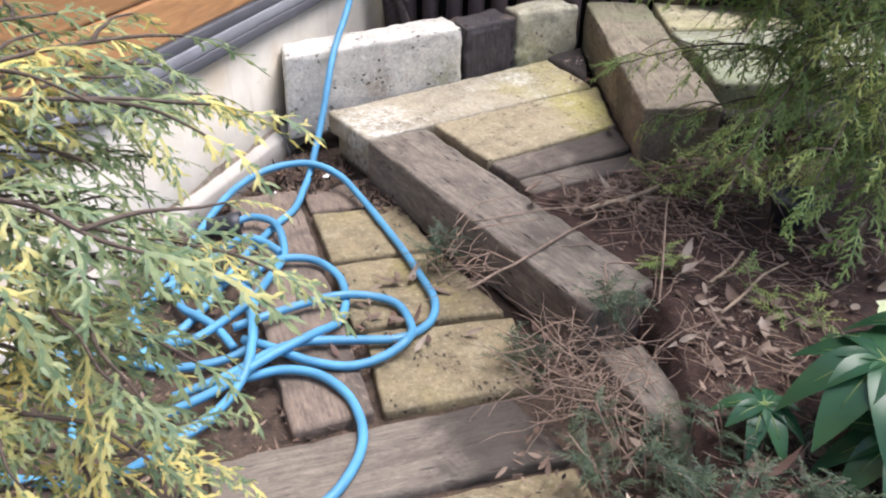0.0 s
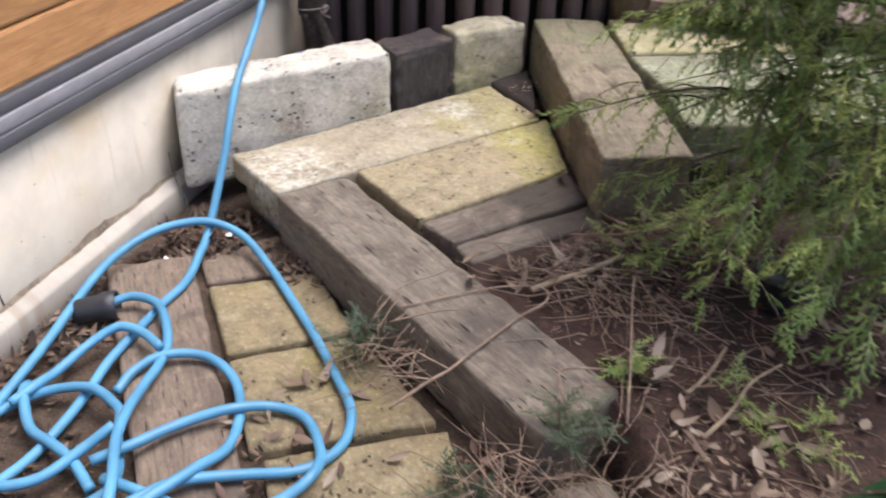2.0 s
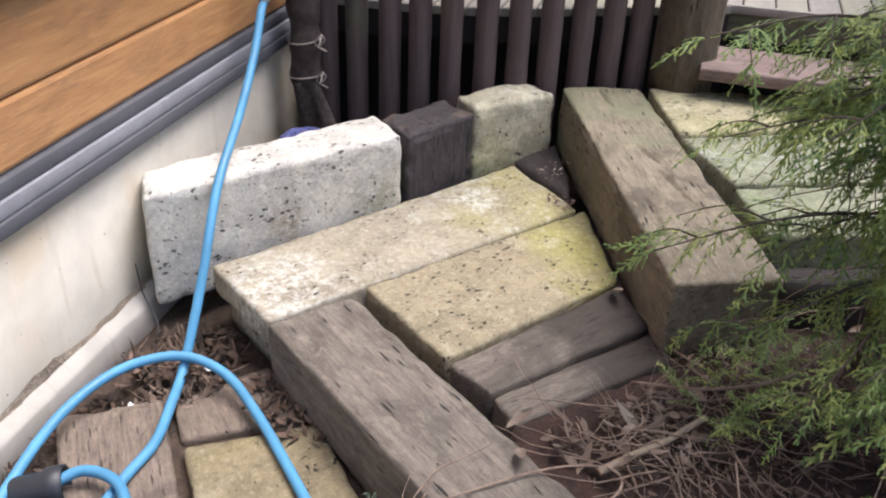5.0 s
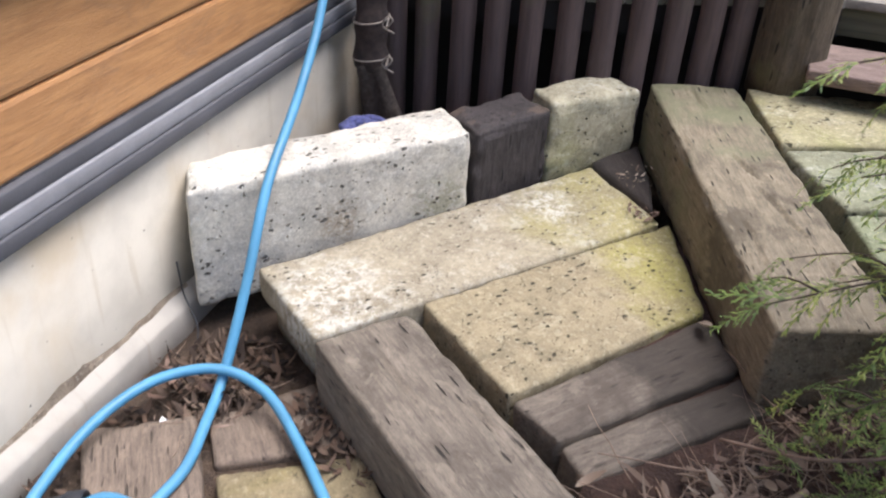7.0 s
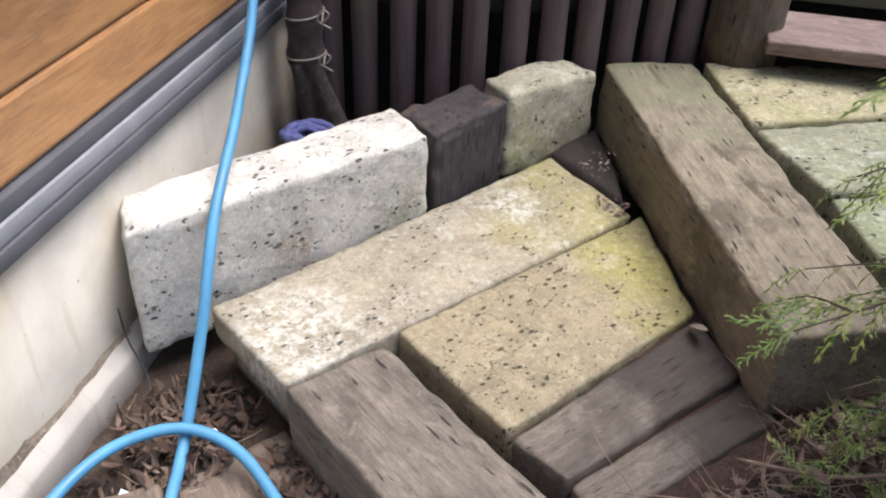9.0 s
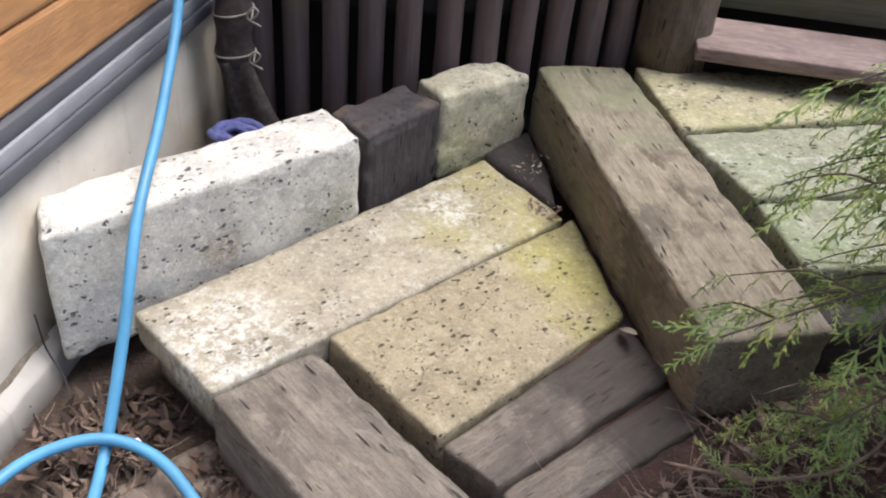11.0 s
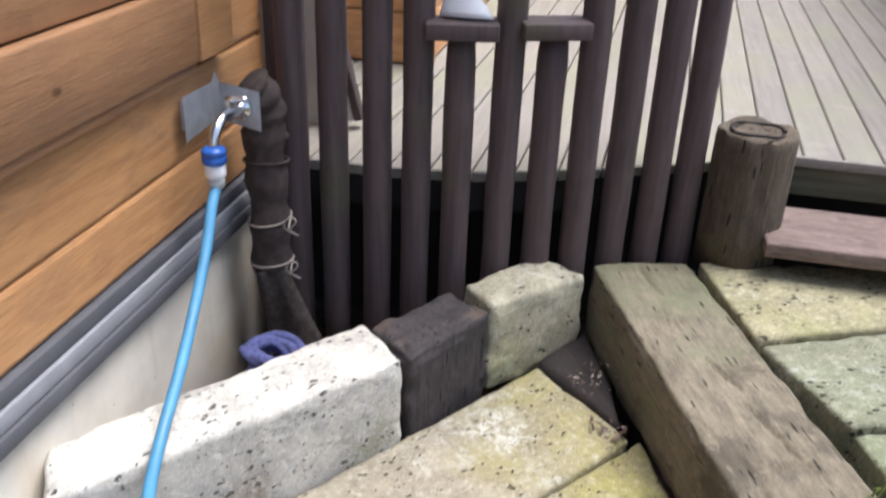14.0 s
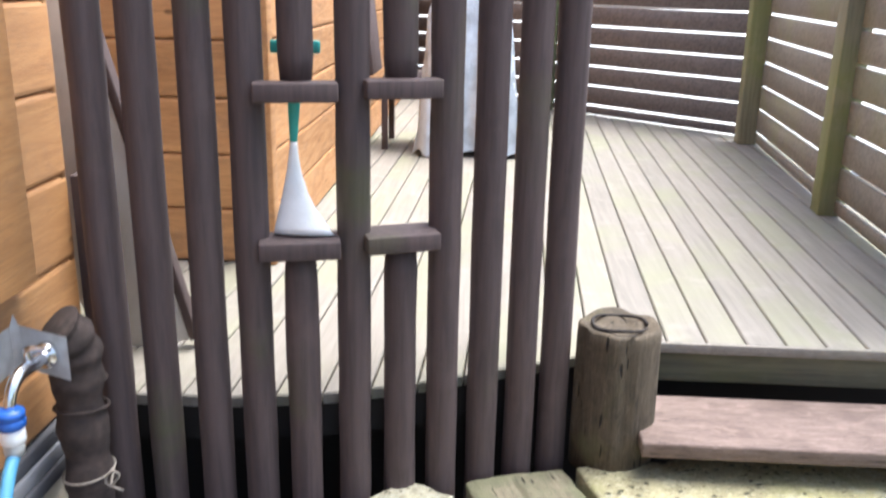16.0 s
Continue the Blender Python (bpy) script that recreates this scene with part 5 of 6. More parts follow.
# low boughs reaching over the sleeper and the bed, from the trunk outwards
BOUGHS = [
    [(0.19, 2.95, 0.30), (0.04, 2.80, 0.45), (-0.16, 2.67, 0.47), (-0.37, 2.565, 0.42)],
    [(0.19, 2.95, 0.42), (0.10, 2.87, 0.60), (-0.08, 2.74, 0.67), (-0.28, 2.65, 0.635)],
    [(0.20, 2.96, 0.60), (0.08, 2.84, 0.80), (-0.14, 2.68, 0.87), (-0.35, 2.53, 0.85)],
    [(0.20, 2.96, 0.50), (0.12, 2.80, 0.70), (0.0, 2.64, 0.76), (-0.13, 2.48, 0.72)],
    [(0.20, 2.96, 0.66), (0.14, 2.84, 0.84), (0.02, 2.74, 0.90), (-0.10, 2.66, 0.88)],
    [(0.20, 2.96, 0.55), (0.13, 2.88, 0.66), (0.02, 2.84, 0.70), (-0.10, 2.82, 0.66)],
    [(0.19, 2.95, 0.22), (0.08, 2.80, 0.30), (-0.06, 2.64, 0.31), (-0.22, 2.54, 0.25)],
    [(0.19, 2.95, 0.28), (0.12, 2.72, 0.38), (0.02, 2.50, 0.33), (-0.09, 2.38, 0.20)],
    [(0.19, 2.95, 0.36), (0.17, 2.65, 0.48), (0.08, 2.35, 0.42), (0.0, 2.12, 0.25)],
    [(0.20, 2.96, 0.45), (0.28, 2.62, 0.58), (0.27, 2.32, 0.50), (0.20, 2.10, 0.34)],
    [(0.20, 2.97, 0.52), (0.13, 2.90, 0.64), (0.03, 2.82, 0.71), (-0.08, 2.75, 0.72)],
    [(0.20, 2.97, 0.45), (0.15, 2.90, 0.56), (0.08, 2.80, 0.63), (0.0, 2.72, 0.63)],
    [(0.21, 2.97, 0.62), (0.12, 2.90, 0.74), (-0.01, 2.80, 0.81), (-0.14, 2.72, 0.80)],
    [(0.20, 2.96, 0.35), (0.17, 2.86, 0.46), (0.12, 2.78, 0.51), (0.06, 2.70, 0.49)],
    [(0.20, 2.96, 0.56), (0.15, 2.84, 0.68), (0.07, 2.70, 0.76), (-0.02, 2.60, 0.74)],
    [(0.20, 2.97, 0.40), (0.13, 2.92, 0.50), (0.05, 2.86, 0.56), (-0.05, 2.80, 0.55)],
    [(0.21, 2.96, 0.70), (0.20, 2.84, 0.82), (0.15, 2.72, 0.87), (0.08, 2.62, 0.85)],
    [(0.20, 2.96, 0.40), (0.38, 2.70, 0.46), (0.46, 2.45, 0.40), (0.45, 2.25, 0.26)],
]
# unseen limbs high on the rising trunks, added to shade the bed
SHADE_LIMBS = [(0.80 + 0.2 * k / 25, (k * 137) % 360, 0.55 - 0.012 * k, 0.35, 0.5) for k in range(26)]
conifer("cypress_tree", "green thread-leaf cypress with drooping sprays in the bed", (0.17, 2.95, -0.02),
        [(0, 0, -0.05), (0.01, 0.01, 0.3), (0.03, 0.03, 0.7), (0.05, 0.02, 1.15), (0.06, 0.04, 1.6), (0.06, 0.05, 2.35)], 0.036, [(h * 0.8, *q) for h, *q in TREE_LIMBS] + SHADE_LIMBS[12::3], M_NEEDLE, FRONDS, 5, 0.92, 20, M_BARK, 0.3, 26, BOUGHS)
conifer("cypress_tree", "green cypress with a bare lower trunk in the bed", (0.52, 2.62, -0.02),
        [(0, 0, -0.05), (-0.01, 0.02, 0.4), (0.0, 0.03, 0.9), (0.02, 0.04, 1.5), (0.03, 0.05, 2.45)], 0.042,
        [(h * 0.75, *q) for h, *q in [(0.25, 200, 0.5, 0.3, 0.5), (0.3, 250, 0.5, 0.2, 0.5), (0.36, 160, 0.45, 0.3, 0.6), (0.42, 220, 0.5, 0.3, 0.7), (0.47, 290, 0.45, 0.3, 0.6), (0.52, 180, 0.4, 0.3, 0.7), (0.6, 240, 0.45, 0.3, 0.7),
         (0.65, 330, 0.4, 0.2, 0.6), (0.7, 60, 0.4, 0.3, 0.6), (0.75, 200, 0.4, 0.3, 0.7), (0.82, 270, 0.35, 0.3, 0.7), (0.9, 120, 0.3, 0.3, 0.6), (0.96, 20, 0.25, 0.4, 0.5),
         (0.28, 225, 0.42, 0.25, 0.5), (0.33, 275, 0.48, 0.2, 0.5), (0.39, 240, 0.46, 0.3, 0.6), (0.45, 255, 0.48, 0.3, 0.7), (0.5, 210, 0.4, 0.3, 0.6), (0.56, 265, 0.45, 0.3, 0.7), (0.63, 215, 0.4, 0.3, 0.7), (0.68, 255, 0.42, 0.3, 0.7),
         (0.73, 235, 0.4, 0.3, 0.7), (0.79, 220, 0.36, 0.3, 0.7), (0.86, 245, 0.34, 0.3, 0.7), (0.93, 230, 0.3, 0.4, 0.6)]] + SHADE_LIMBS, M_NEEDLE, FRONDS, 8, 0.92, 28, M_BARK, 0.3, 14)
conifer("golden_cypress_shrub", "golden-tipped cypress shrub beside the path", (-0.83, 0.34, -0.2),
        [(0, 0, -0.03), (0.03, 0.03, 0.35), (0.06, 0.08, 0.7), (0.07, 0.12, 1.0), (0.06, 0.16, 1.22)], 0.018,
        [(0.50, 15, 0.26, 0.35, 0.3), (0.54, 45, 0.28, 0.3, 0.35), (0.58, 80, 0.24, 0.3, 0.3), (0.60, 25, 0.30, 0.3, 0.35), (0.64, 60, 0.28, 0.25, 0.35), (0.68, 5, 0.32, 0.25, 0.3), (0.70, 38, 0.30, 0.2, 0.3),
         (0.74, 70, 0.30, 0.2, 0.3), (0.77, 20, 0.34, 0.2, 0.35), (0.80, 50, 0.32, 0.15, 0.3), (0.83, 88, 0.30, 0.2, 0.3), (0.85, 32, 0.36, 0.15, 0.3), (0.88, 62, 0.34, 0.15, 0.3), (0.90, 8, 0.34, 0.2, 0.3),
         (0.92, 44, 0.36, 0.12, 0.25), (0.94, 78, 0.34, 0.15, 0.3), (0.96, 24, 0.34, 0.15, 0.3), (0.98, 55, 0.34, 0.2, 0.3), (0.99, 95, 0.28, 0.25, 0.3),
         (0.6, 200, 0.3, 0.3, 0.4), (0.75, 160, 0.3, 0.3, 0.4), (0.85, 250, 0.28, 0.3, 0.4), (0.7, 300, 0.26, 0.2, 0.4)], M_GOLD, FRONDS_NEAR, 3, 0.8, 31, M_BARK, 0.15)


def leaf_blade(V, F, base, way, up, length, width, curl=0.2, fold=0.12, n=7):
    """A leaf with a folded midrib and a pointed tip."""
    way = way.normalized()
    side = way.cross(up).normalized()
    nrm = side.cross(way).normalized()
    i0 = len(V)
    for k in range(n + 1):
        t = k / n
        w = width / 2 * (math.sin(math.pi * min(1, t ** 0.8)) ** 0.8 if 0 < t < 1 else 0.02)
        mid = base + way * length * t - UP * curl * length * t * t
        V += [mid - side * w + nrm * fold * w, mid, mid + side * w + nrm * fold * w]
    for k in range(n):
        a = i0 + 3 * k
        F += [(a, a + 1, a + 4, a + 3), (a + 1, a + 2, a + 5, a + 4)]


def hellebore(at, seed, whorls, flower=None):
    """Fingered leaves on stalks. whorls: (top of the stalk, finger length, fingers, heading, sweep in degrees)."""
    r = random.Random(seed)
    plant = thing("hellebore", "glossy dark green hellebore with fingered leaves" + (" and a pale flower" if flower else ""), "plant", at)
    for top, size, fingers, heading, sweep in whorls:
        top = Vector(top)
        part("stalk", tube(bmesh.new(), smooth_line([Vector((0, 0, -0.02)), top * 0.5 + UP * 0.03, top], 5), 0.0038, 6), M_MIDRIB, plant)
        for j in range(fingers):
            a = radians(heading + sweep * (j / max(1, fingers - 1) - 0.5) + r.uniform(-7, 7))
            way = Vector((math.cos(a), math.sin(a), r.uniform(-0.05, 0.22)))
            length = size * r.uniform(0.85, 1.1)
            curl = r.uniform(0.45, 0.8)
            V, F = [], []
            leaf_blade(V, F, Vector((0, 0, 0)), way, UP, length, size * r.uniform(0.42, 0.52), curl, 0.28, 9)
            leaf = raw_mesh("leaf", [tuple(v + top) for v in V], F, M_HELL, True)
            leaf.parent = plant
            rib = smooth_line([V[3 * k + 1] + top + UP * 0.0012 for k in (0, 2, 4, 6)], 3)
            part("midrib", tube(bmesh.new(), rib, lambda t: 0.0021 - 0.0013 * t, 5), M_MIDRIB, leaf)
    if flower:
        top = Vector(flower)
        part("flower_stalk", tube(bmesh.new(), smooth_line([Vector((0, 0, 0)), Vector((top.x * 0.5, top.y * 0.4, top.z * 0.7)), top], 5), 0.004, 6), M_MIDRIB, plant)
        for j in range(5):
            a = 2 * math.pi * j / 5
            V, F = [], []
            leaf_blade(V, F, top, Vector((math.cos(a), math.sin(a), 0.35)), UP, 0.05, 0.046, 0.35, 0.1)
            pet = raw_mesh("petal", [tuple(v) for v in V], F, M_PETAL, True)
            pet.parent = plant
            pet["label"] = "pale green cupped petal"
    return plant


hellebore((0.42, 1.56, 0.0), 4, [((-0.055, 0.04, 0.22), 0.20, 9, 240, 320), ((0.04, 0.13, 0.25), 0.17, 8, 60, 260), ((0.0, -0.06, 0.12), 0.17, 7, 270, 230),
                                 ((0.12, -0.06, 0.17), 0.17, 7, 300, 240), ((0.12, 0.08, 0.24), 0.16, 7, 20, 280)], (-0.02, 0.25, 0.21))
hellebore((0.24, 1.55, -0.03), 6, [((-0.08, -0.02, 0.13), 0.10, 9, 180, 320)])
hellebore((0.70, 1.70, 0.0), 9, [((-0.08, 0.05, 0.18), 0.15, 7, 170, 250), ((0.05, -0.08, 0.2), 0.15, 7, 280, 250), ((0.06, 0.09, 0.17), 0.14, 7, 40, 250)])


def sprigs(name, label, at, count, spread, height, material, seed):
    """A low tuft of short needled sprigs."""
    r = random.Random(seed)
    tuft = thing(name, label, "shrub", at)
    places = []
    for k in range(count):
        az = r.uniform(0, 2 * math.pi)
        q = Vector((math.cos(az), math.sin(az), 0)) * spread * math.sqrt(r.random())
        line = smooth_line([q + UP * -0.01, q * 1.15 + UP * height * 0.5, q * 1.5 + UP * height * r.uniform(0.7, 1.1)], 4)
        part("stem", tube(bmesh.new(), line, 0.0018, 5), M_TWIG, tuft)
        for i in range(2, len(line)):
            places.append((line[i], Vector((r.uniform(-1, 1), r.uniform(-1, 1), r.uniform(0.1, 0.9))), UP, r.uniform(0.3, 0.55)))
    crown("foliage", material, places, FRONDS, tuft, "blue-green needle sprigs")
    return tuft


sprigs("juniper_sprig", "low blue-green sprigs among dry twigs", (-0.20, 1.90, -0.02), 7, 0.05, 0.09, M_JUNIPER, 21)
sprigs("juniper_sprig", "low blue-green sprigs at the bed's edge", (0.02, 1.40, -0.15), 28, 0.17, 0.13, M_JUNIPER, 22)
sprigs("juniper_sprig", "low blue-green sprigs growing over the paving", (-0.40, 1.80, -0.17), 5, 0.05, 0.07, M_JUNIPER, 23)
sprigs("juniper_sprig", "low blue-green sprigs spreading over bed soil", (0.16, 1.40, -0.02), 20, 0.14, 0.10, M_JUNIPER, 27)
sprigs("cypress_seedling", "low yellow-green cypress sprigs on bed soil", (0.19, 2.02, 0.0), 4, 0.10, 0.08, M_NEEDLE, 25)
sprigs("cypress_seedling", "small yellow-green cypress sprig at the sleeper's end", (-0.13, 2.13, -0.01), 3, 0.04, 0.07, M_NEEDLE, 26)
sprigs("cypress_seedling", "sparse yellow-green cypress sprigs by the sleeper's end", (-0.13, 2.66, -0.005), 7, 0.10, 0.09, M_NEEDLE, 28)
sprigs("cypress_seedling", "sparse yellow-green cypress sprigs among twigs", (0.05, 2.74, -0.005), 9, 0.13, 0.12, M_NEEDLE, 29)
sprigs("juniper_sprig", "low sprigs against the sleeper's side", (-0.80, 2.18, -0.17), 6, 0.05, 0.13, M_JUNIPER, 24)


BED_EDGE = [(-0.13, 2.10), (-0.53, 2.46), (-0.25, 2.76), (-0.30, 2.83), (-0.05, 2.96), (0.88, 3.22), (1.35, 3.2), (1.35, 1.1), (0.19, 1.15), (-0.04, 1.95)]


def in_bed(p):
    """True where a point lies over the bed's soil."""
    inside = False
    for (x0, y0), (x1, y1) in zip(BED_EDGE, BED_EDGE[1:] + BED_EDGE[:1]):
        if (y0 > p.y) != (y1 > p.y) and p.x < x0 + (p.y - y0) * (x1 - x0) / (y1 - y0):
            inside = not inside
    return inside


def litter(name, label, centre, count, spread, size, material, seed, z, flat=0.3, kind="stuff", stretch=1.0, turn=0.0, anywhere=False):
    """Scattered small curled leaves, as one mesh."""
    r = random.Random(seed)
    V, F = [], []
    ct, st = math.cos(radians(turn)), math.sin(radians(turn))
    for k in range(count):
        a, q = r.uniform(0, 2 * math.pi), math.sqrt(r.random()) * spread
        u, v = math.cos(a) * q * stretch, math.sin(a) * q
        p = Vector((centre[0] + u * ct - v * st, centre[1] + u * st + v * ct, z + r.uniform(0.002, 0.014)))
        if z > -0.05 and not in_bed(p) and not anywhere:
            continue
        w = r.uniform(0, 2 * math.pi)
        way = Vector((math.cos(w), math.sin(w), r.uniform(-flat, flat)))
        up = Vector((r.uniform(-0.5, 0.5), r.uniform(-0.5, 0.5), 1))
        s = size * r.uniform(0.45, 1.6) * (1 if r.random() < 0.8 else 0.6)
        leaf_blade(V, F, p, way, up, s, s * r.uniform(0.14, 0.5), r.uniform(-0.7, 0.4), r.uniform(-0.7, 0.9), 5)
    ob = raw_mesh(name, [tuple(v) for v in V], F, material, True)
    return tagged(ob, label, "leaf litter", kind=kind)


litter("dead_leaves", "pale brown dead leaves heaped on bed soil", (0.11, 1.90), 80, 0.19, 0.05, M_PALELEAF, 31, -0.002, 0.45)
litter("dead_leaves", "pale curled dead leaves at the timber's end", (-0.10, 2.16), 12, 0.05, 0.06, M_PALELEAF, 45, 0.004, 0.6)
litter("dead_leaves", "greyish dead leaves strewn on bed soil", (0.48, 2.35), 80, 0.3, 0.05, M_PALELEAF, 46, -0.004, 0.4)
litter("dead_leaves", "brown dead leaves under the hellebore", (0.24, 1.42), 120, 0.22, 0.05, M_DEAD, 49, 0.0, 0.4)
litter("dead_leaves", "dry leaf litter under the hellebore", (0.3, 1.45), 900, 0.34, 0.022, M_SHRED, 50, -0.002, 0.4)
litter("dead_leaves", "pale dead leaves along the path's edge", (0.02, 1.52), 40, 0.17, 0.055, M_PALELEAF, 47, -0.12, 0.4)
litter("dead_leaves", "pale dead leaves under the cypress", (-0.24, 2.78), 46, 0.2, 0.045, M_PALELEAF, 48, 0.0, 0.5)
litter("dead_leaves", "curled grey-brown dead leaves beside the sleeper", (-0.50, 2.40), 30, 0.09, 0.06, M_PALELEAF, 32, -0.012, 0.5)
litter("dead_leaves", "dry leaf shreds behind the hose", (-1.47, 2.62), 620, 0.17, 0.031, M_SHRED, 33, -0.187, 1.0, stretch=0.8)
litter("dead_leaves", "curled brown dead leaves by the footing", (-1.50, 2.58), 26, 0.15, 0.05, M_DEAD, 61, -0.178, 0.8)
litter("dead_leaves", "dry leaf shreds along the concrete footing", (-1.585, 2.1), 420, 0.11, 0.03, M_SHRED, 34, -0.19, 0.5, stretch=3.4, turn=90)
litter("dead_leaves", "dry leaf shreds beside the sleeper's foot", (-1.15, 2.535), 190, 0.06, 0.03, M_SHRED, 35, -0.17, 0.4, stretch=2.6, turn=-39)
litter("dead_leaves", "pale curled leaves at the timber pieces' ends", (-0.38, 2.56), 70, 0.17, 0.05, M_PALELEAF, 65, 0.0, 0.7)
litter("dead_leaves", "reddish dead leaves at the bed's edge", (-0.36, 2.68), 34, 0.12, 0.03, M_DEAD, 36, 0.0, 0.5)
litter("dead_leaves", "dead leaves on the lower paving", (-0.90, 1.96), 16, 0.15, 0.06, M_PALELEAF, 37, -0.155, 0.2)
litter("dead_leaves", "dead leaves on the lower paving", (-0.80, 1.74), 12, 0.14, 0.05, M_DEAD, 38, -0.155, 0.2)
litter("dead_leaves", "dry leaf litter strewn over bed soil", (0.35, 2.15), 2600, 0.85, 0.02, M_SHRED, 39, -0.006, 0.4, stretch=1.2)
litter("dead_leaves", "dry leaf litter under the cypress", (-0.1, 2.75), 900, 0.36, 0.022, M_SHRED, 40, -0.008, 0.4)
litter("dead_leaves", "dry litter on the earth under the hose", (-1.2, 1.4), 1100, 0.5, 0.022, M_SHRED, 41, -0.192, 0.3)
litter("dead_leaves", "crumbled leaves at a slab's corner", (-0.655, 3.5), 26, 0.045, 0.018, M_DEAD, 42, 0.004, 0.4, anywhere=True)
litter("dead_leaves", "crumbled debris on the timber wedge", (-0.70, 3.68), 40, 0.07, 0.014, M_PALELEAF, 63, 0.018, 0.4, anywhere=True)
litter("dead_leaves", "dry leaf litter on the path's edge", (-0.05, 1.45), 500, 0.3, 0.024, M_SHRED, 43, -0.15, 0.4)
litter("dead_leaves", "reddish dead leaves at a paving slab's corner", (-0.38, 1.86), 24, 0.08, 0.05, M_DEAD, 44, -0.15, 0.3)


def brush(name, label, centre, count, spread, length, z, seed, lift=0.06, radius=0.0016, az=None, spread_az=3.14):
    """Loose dry twigs lying over one another, as one mesh."""
    r = random.Random(seed)
    bm = bmesh.new()
    for k in range(count):
        a, q = r.uniform(0, 2 * math.pi), math.sqrt(r.random()) * spread
        p = Vector((centre[0] + math.cos(a) * q, centre[1] + math.sin(a) * q, z + r.uniform(0.002, lift)))
        if z > -0.05 and not in_bed(p):
            continue
        w = r.uniform(-spread_az, spread_az) + (az or 0)
        l = length * r.uniform(0.4, 1.2)
        pts = [p]
        for s in range(4):
            w += r.uniform(-0.35, 0.35)
            nz = r.uniform(-0.25, 0.25)
            p = p + Vector((math.cos(w), math.sin(w), nz)) * l / 4
            p.z = max(p.z, z + 0.003)
            pts.append(p)
        rr = radius * r.uniform(0.6, 1.4)
        tube(bm, smooth_line(pts, 2), lambda t, q=rr: q * (1 - 0.6 * t), 4)
    return tagged(mesh_object(name, bm, M_TWIG), label, "twigs", kind="stuff")


brush("dry_twigs", "tangle of fine dry brown twigs", (-0.22, 1.74), 170, 0.18, 0.24, -0.14, 51, 0.13)
brush("dry_twigs", "fine twigs among dead leaves by the footing", (-1.47, 2.60), 40, 0.15, 0.12, -0.185, 62, 0.03, 0.0014)
brush("dry_twigs", "fine dry twigs on the sleeper's end", (-0.28, 2.02), 26, 0.12, 0.2, 0.0, 52, 0.03, 0.0013)
brush("dry_twigs", "bare twigs scattered on bed soil", (0.1, 2.3), 90, 0.5, 0.22, -0.01, 53, 0.03)
brush("dry_twigs", "dry twigs under the cypress", (-0.2, 2.62), 110, 0.28, 0.17, -0.01, 54, 0.05, 0.0011)
brush("dry_twigs", "fine bare twigs against a sleeper", (-0.68, 2.11), 46, 0.10, 0.24, -0.15, 55, 0.17, 0.0018)
brush("dry_twigs", "pale bare twigs lying over bed soil", (0.12, 2.12), 44, 0.42, 0.28, -0.01, 57, 0.06, 0.0017)
brush("dry_twigs", "long bare twigs across bed soil and litter", (-0.22, 2.60), 40, 0.24, 0.26, -0.005, 58, 0.04, 0.0018)
brush("dry_twigs", "pale twigs strewn at the timber pieces' ends", (-0.34, 2.52), 70, 0.17, 0.2, -0.005, 64, 0.05, 0.0019)
brush("dry_twigs", "bare twigs under the hellebore", (0.2, 1.5), 60, 0.28, 0.2, -0.005, 59, 0.05, 0.0015)
brush("dry_needles", "brown fallen needles on bed soil", (0.1, 2.3), 1500, 0.7, 0.035, -0.012, 56, 0.012, 0.0009)


def stick(name, label, pts, r0, r1, mat):
    ob = thing(name, label, "stick", pts[0])
    o = Vector(pts[0])
    return part("stick_body", tube(bmesh.new(), smooth_line([Vector(p) - o for p in pts], 6), lambda t: r0 + (r1 - r0) * t, 8), mat, ob)


stick("fallen_stick", "pale dry stick lying on bed soil", [(-0.395, 2.375, 0.012), (-0.34, 2.43, 0.02), (-0.27, 2.50, 0.022), (-0.20, 2.585, 0.03)], 0.009, 0.007, M_STICK)
stick("bent_twig", "bent bare twig across the sleeper", [(-0.60, 1.88, -0.02), (-0.537, 1.962, 0.006), (-0.506, 2.011, 0.008), (-0.462, 2.112, 0.010), (-0.402, 2.251, 0.010), (-0.350, 2.335, 0.016), (-0.368, 2.381, 0.02), (-0.446, 2.374, 0.014), (-0.538, 2.323, 0.01), (-0.69, 2.20, 0.006)], 0.0040, 0.0022, M_TWIG)
stick("bent_twig", "thin bare twig forking over the sleeper", [(-0.506, 2.011, 0.010), (-0.56, 2.03, 0.012), (-0.62, 2.06, 0.0), (-0.68, 2.07, -0.05)], 0.0025, 0.0015, M_TWIG)
stick("bent_twig", "thin bare twig forking over the sleeper", [(-0.537, 1.965, 0.010), (-0.60, 1.96, 0.004), (-0.66, 1.98, -0.03), (-0.72, 1.97, -0.09)], 0.0025, 0.0015, M_TWIG)
stick("bent_twig", "thin upright bare twig at the sleeper's end", [(-0.226, 1.948, 0.006), (-0.255, 2.01, 0.03), (-0.26, 2.063, 0.035), (-0.178, 2.099, 0.03), (-0.09, 2.12, 0.03), (-0.046, 2.158, 0.02), (-0.017, 2.212, 0.02)], 0.003, 0.0025, M_TWIG)
stick("bent_twig", "thin bare twig leaning over bed soil", [(-0.104, 1.966, 0.006), (-0.12, 2.10, 0.06), (-0.145, 2.30, 0.10), (-0.15, 2.388, 0.10)], 0.003, 0.002, M_TWIG)
stick("fallen_stick", "pale forked root on bed soil", [(0.01, 2.10, 0.012), (0.03, 2.13, 0.02), (0.06, 2.2, 0.02), (0.083, 2.271, 0.03)], 0.0055, 0.0035, M_STICK)
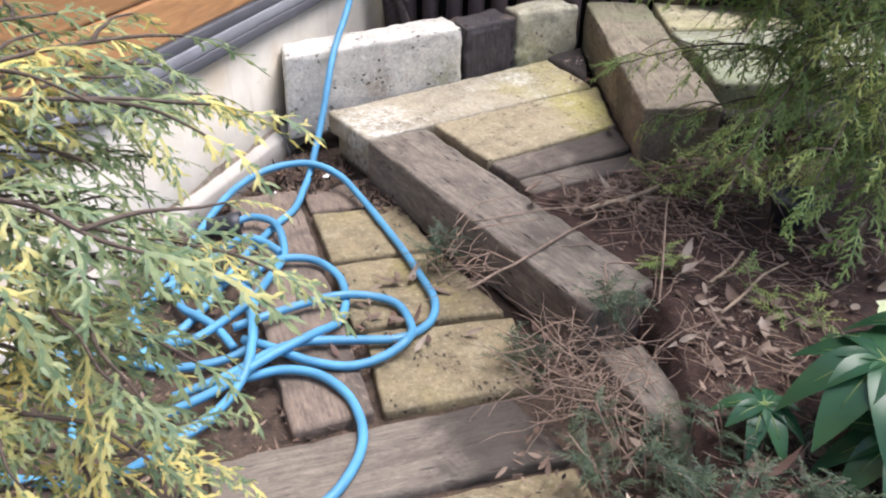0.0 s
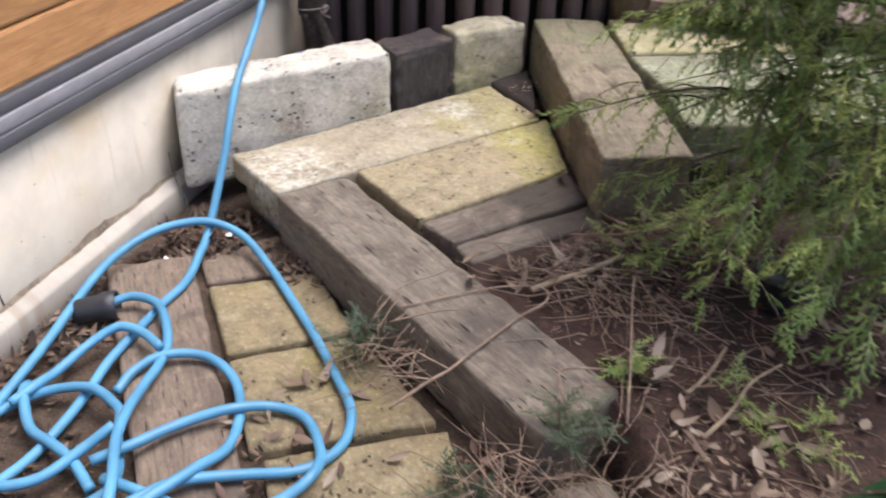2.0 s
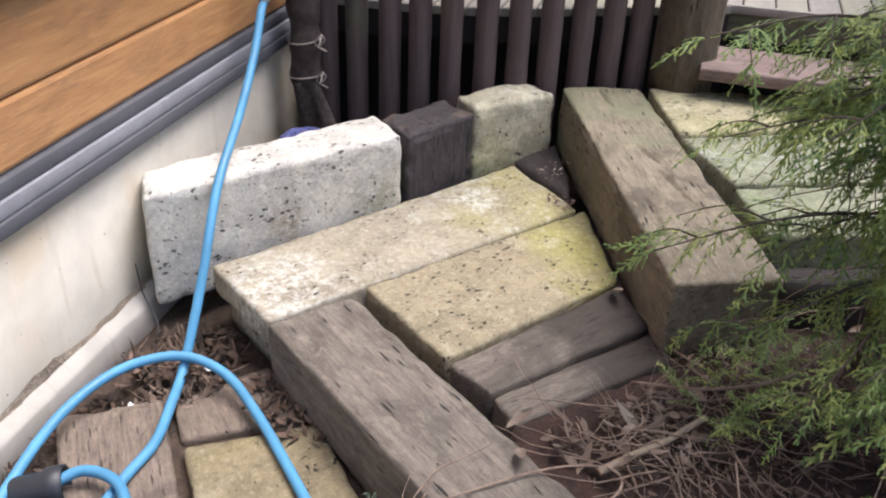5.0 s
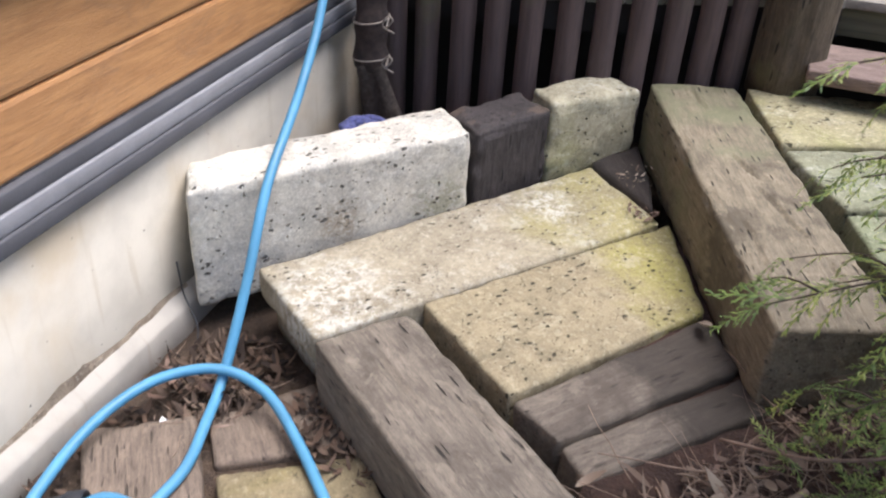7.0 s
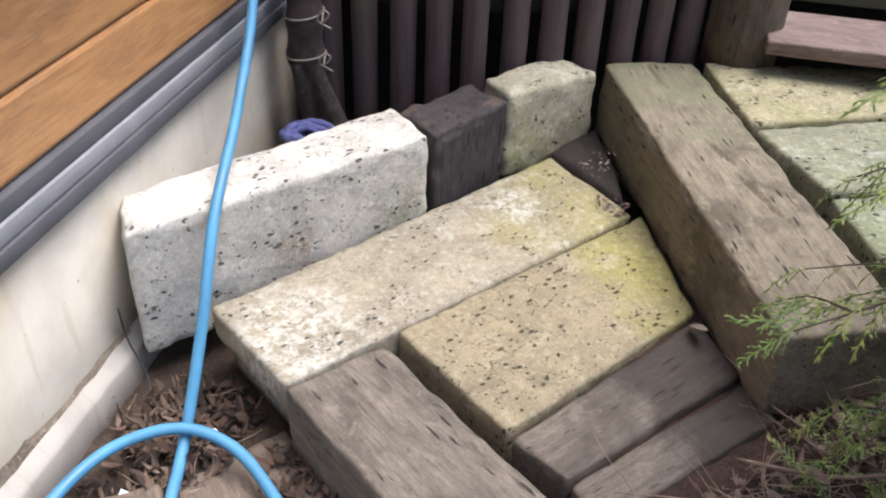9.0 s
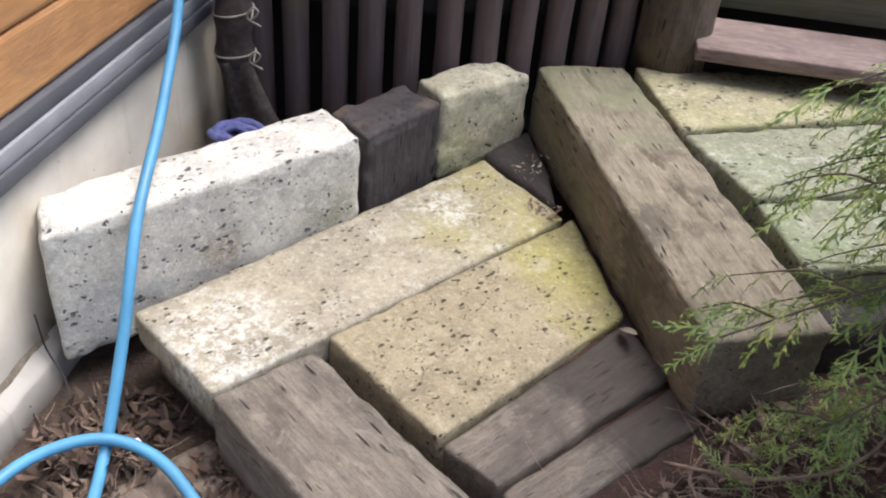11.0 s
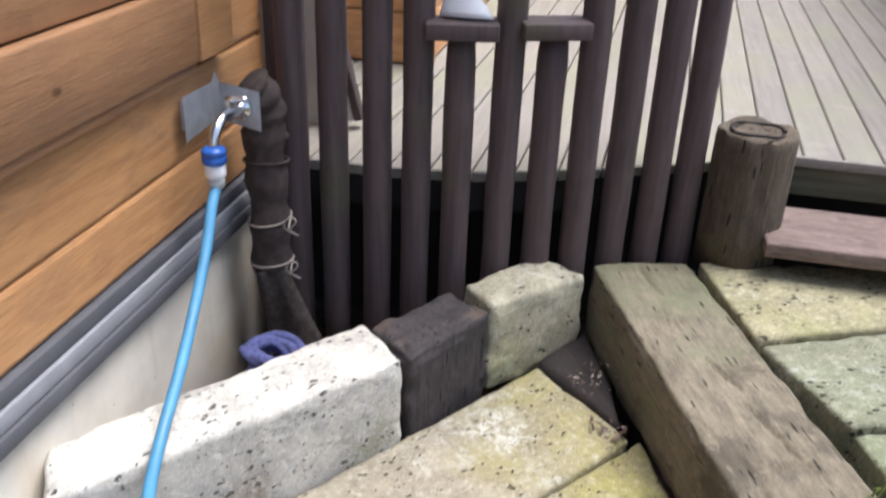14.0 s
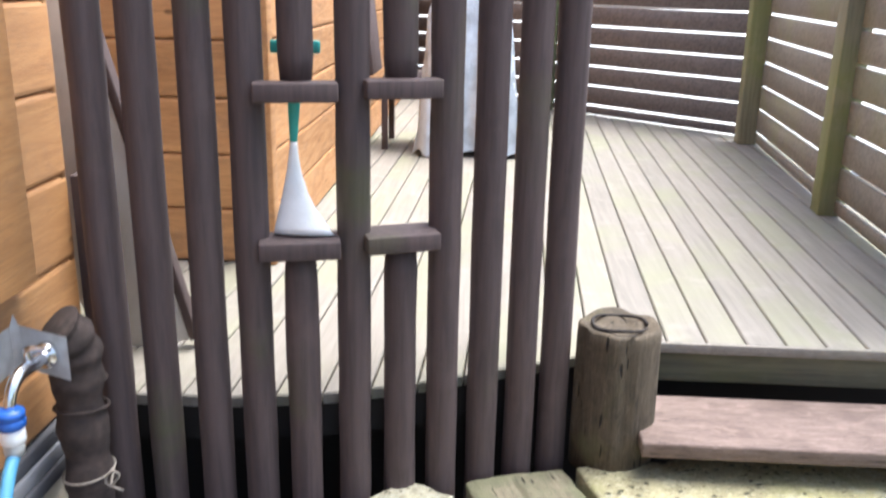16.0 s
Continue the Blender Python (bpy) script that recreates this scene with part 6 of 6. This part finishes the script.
stick("bent_twig", "bare forked twig lying on bed soil", [(0.05, 1.98, 0.0), (0.10, 2.05, 0.03), (0.14, 2.16, 0.03), (0.2, 2.22, 0.05)], 0.005, 0.003, M_STICK)
stick("bent_twig", "thin bare twig hanging in the bed", [(-0.36, 2.68, 0.01), (-0.2, 2.62, 0.08), (-0.05, 2.66, 0.12), (0.06, 2.78, 0.16)], 0.004, 0.003, M_TWIG)

pot = thing("plant_pot", "dark plastic plant pot under the cypress", "plant pot", (0.20, 2.56, -0.03))
part("pot_body", lathe([(0.045, 0.0), (0.05, 0.02), (0.062, 0.10), (0.066, 0.103), (0.066, 0.118), (0.058, 0.118), (0.054, 0.09), (0.0, 0.09)], 24), M_BLACK, pot)
spout = thing("drain_pipe_end", "black plastic pipe end lying by the footing", "pipe end", (-1.545, 2.07, -0.145))
part("pipe_body", lathe([(0.03, 0.0), (0.035, 0.01), (0.035, 0.05), (0.042, 0.06), (0.042, 0.085), (0.036, 0.085), (0.028, 0.02), (0.0, 0.02)], 20), M_BLACK, spout, m=pose(-0.03, 0.02, 0.0, 84, 0, 118) @ Matrix.Diagonal((1, 1, 1.35, 1)))


def scrap(at, size, seed):
    r = random.Random(seed)
    bm = bmesh.new()
    bmesh.ops.create_grid(bm, x_segments=5, y_segments=4, size=0.5)
    for v in bm.verts:
        v.co = Vector((v.co.x * size, v.co.y * size * 0.6, 0.25 * size * noise.noise((v.co.x * 3 + seed, v.co.y * 3, 0))))
    bmesh.ops.solidify(bm, geom=bm.faces[:], thickness=0.001)
    ob = thing("paper_scrap", "crumpled white scrap lying on leaf litter", "scrap", at)
    part("scrap_sheet", bm, M_WHITEP, ob, m=pose(0, 0, 0, r.uniform(-25, 25), r.uniform(-25, 25), r.uniform(0, 180)))


scrap((-1.405, 2.62, -0.165), 0.035, 1)
scrap((-1.50, 2.43, -0.175), 0.04, 2)
wire = thing("wall_wire", "thin dark wire hanging down the concrete footing", "wire", (-1.68, 2.76, -0.02))
part("wire_strand", tube(bmesh.new(), smooth_line([(0.0, 0.0, 0.03), (0.012, -0.005, -0.06), (0.06, -0.03, -0.12), (0.085, -0.07, -0.155)], 6), 0.002, 6), M_BLACK, wire)


def single_leaf(at, length, way, seed, label="curled pale brown leaf lying by a sleeper"):
    V, F = [], []
    r = random.Random(seed)
    leaf_blade(V, F, Vector((0, 0, 0)), Vector(way), Vector((r.uniform(-0.4, 0.4), r.uniform(-0.4, 0.4), 1)), length, length * 0.34, -0.5, 1.0, 8)
    ob = raw_mesh("dead_leaf", [tuple(v) for v in V], F, M_PALELEAF, True)
    ob.location = at
    return tagged(ob, label, "leaf", "single leaves")


single_leaf((-0.445, 3.06, 0.006), 0.07, (0.35, -0.8, 0.1), 1)
single_leaf((-0.60, 2.45, 0.004), 0.06, (0.7, 0.5, 0.05), 2, "broad pale leaf on bed soil beside timber")
single_leaf((-0.56, 2.40, 0.004), 0.07, (0.2, -0.8, 0.05), 3, "broad pale leaf on bed soil beside timber")
single_leaf((0.13, 3.02, 0.03), 0.06, (1, 0.1, 0.05), 4, "pale leaf on soil below the upper paving")
single_leaf((0.02, 2.12, 0.012), 0.06, (0.8, -0.4, 0.2), 5, "curled pale leaf on bed soil")
single_leaf((-0.70, 1.74, -0.158), 0.05, (0.3, 0.8, 0.1), 6, "curled brown leaf on mossy paving")
single_leaf((-0.60, 1.86, -0.158), 0.055, (0.9, 0.3, 0.02), 7, "thin dark leaf on mossy paving")
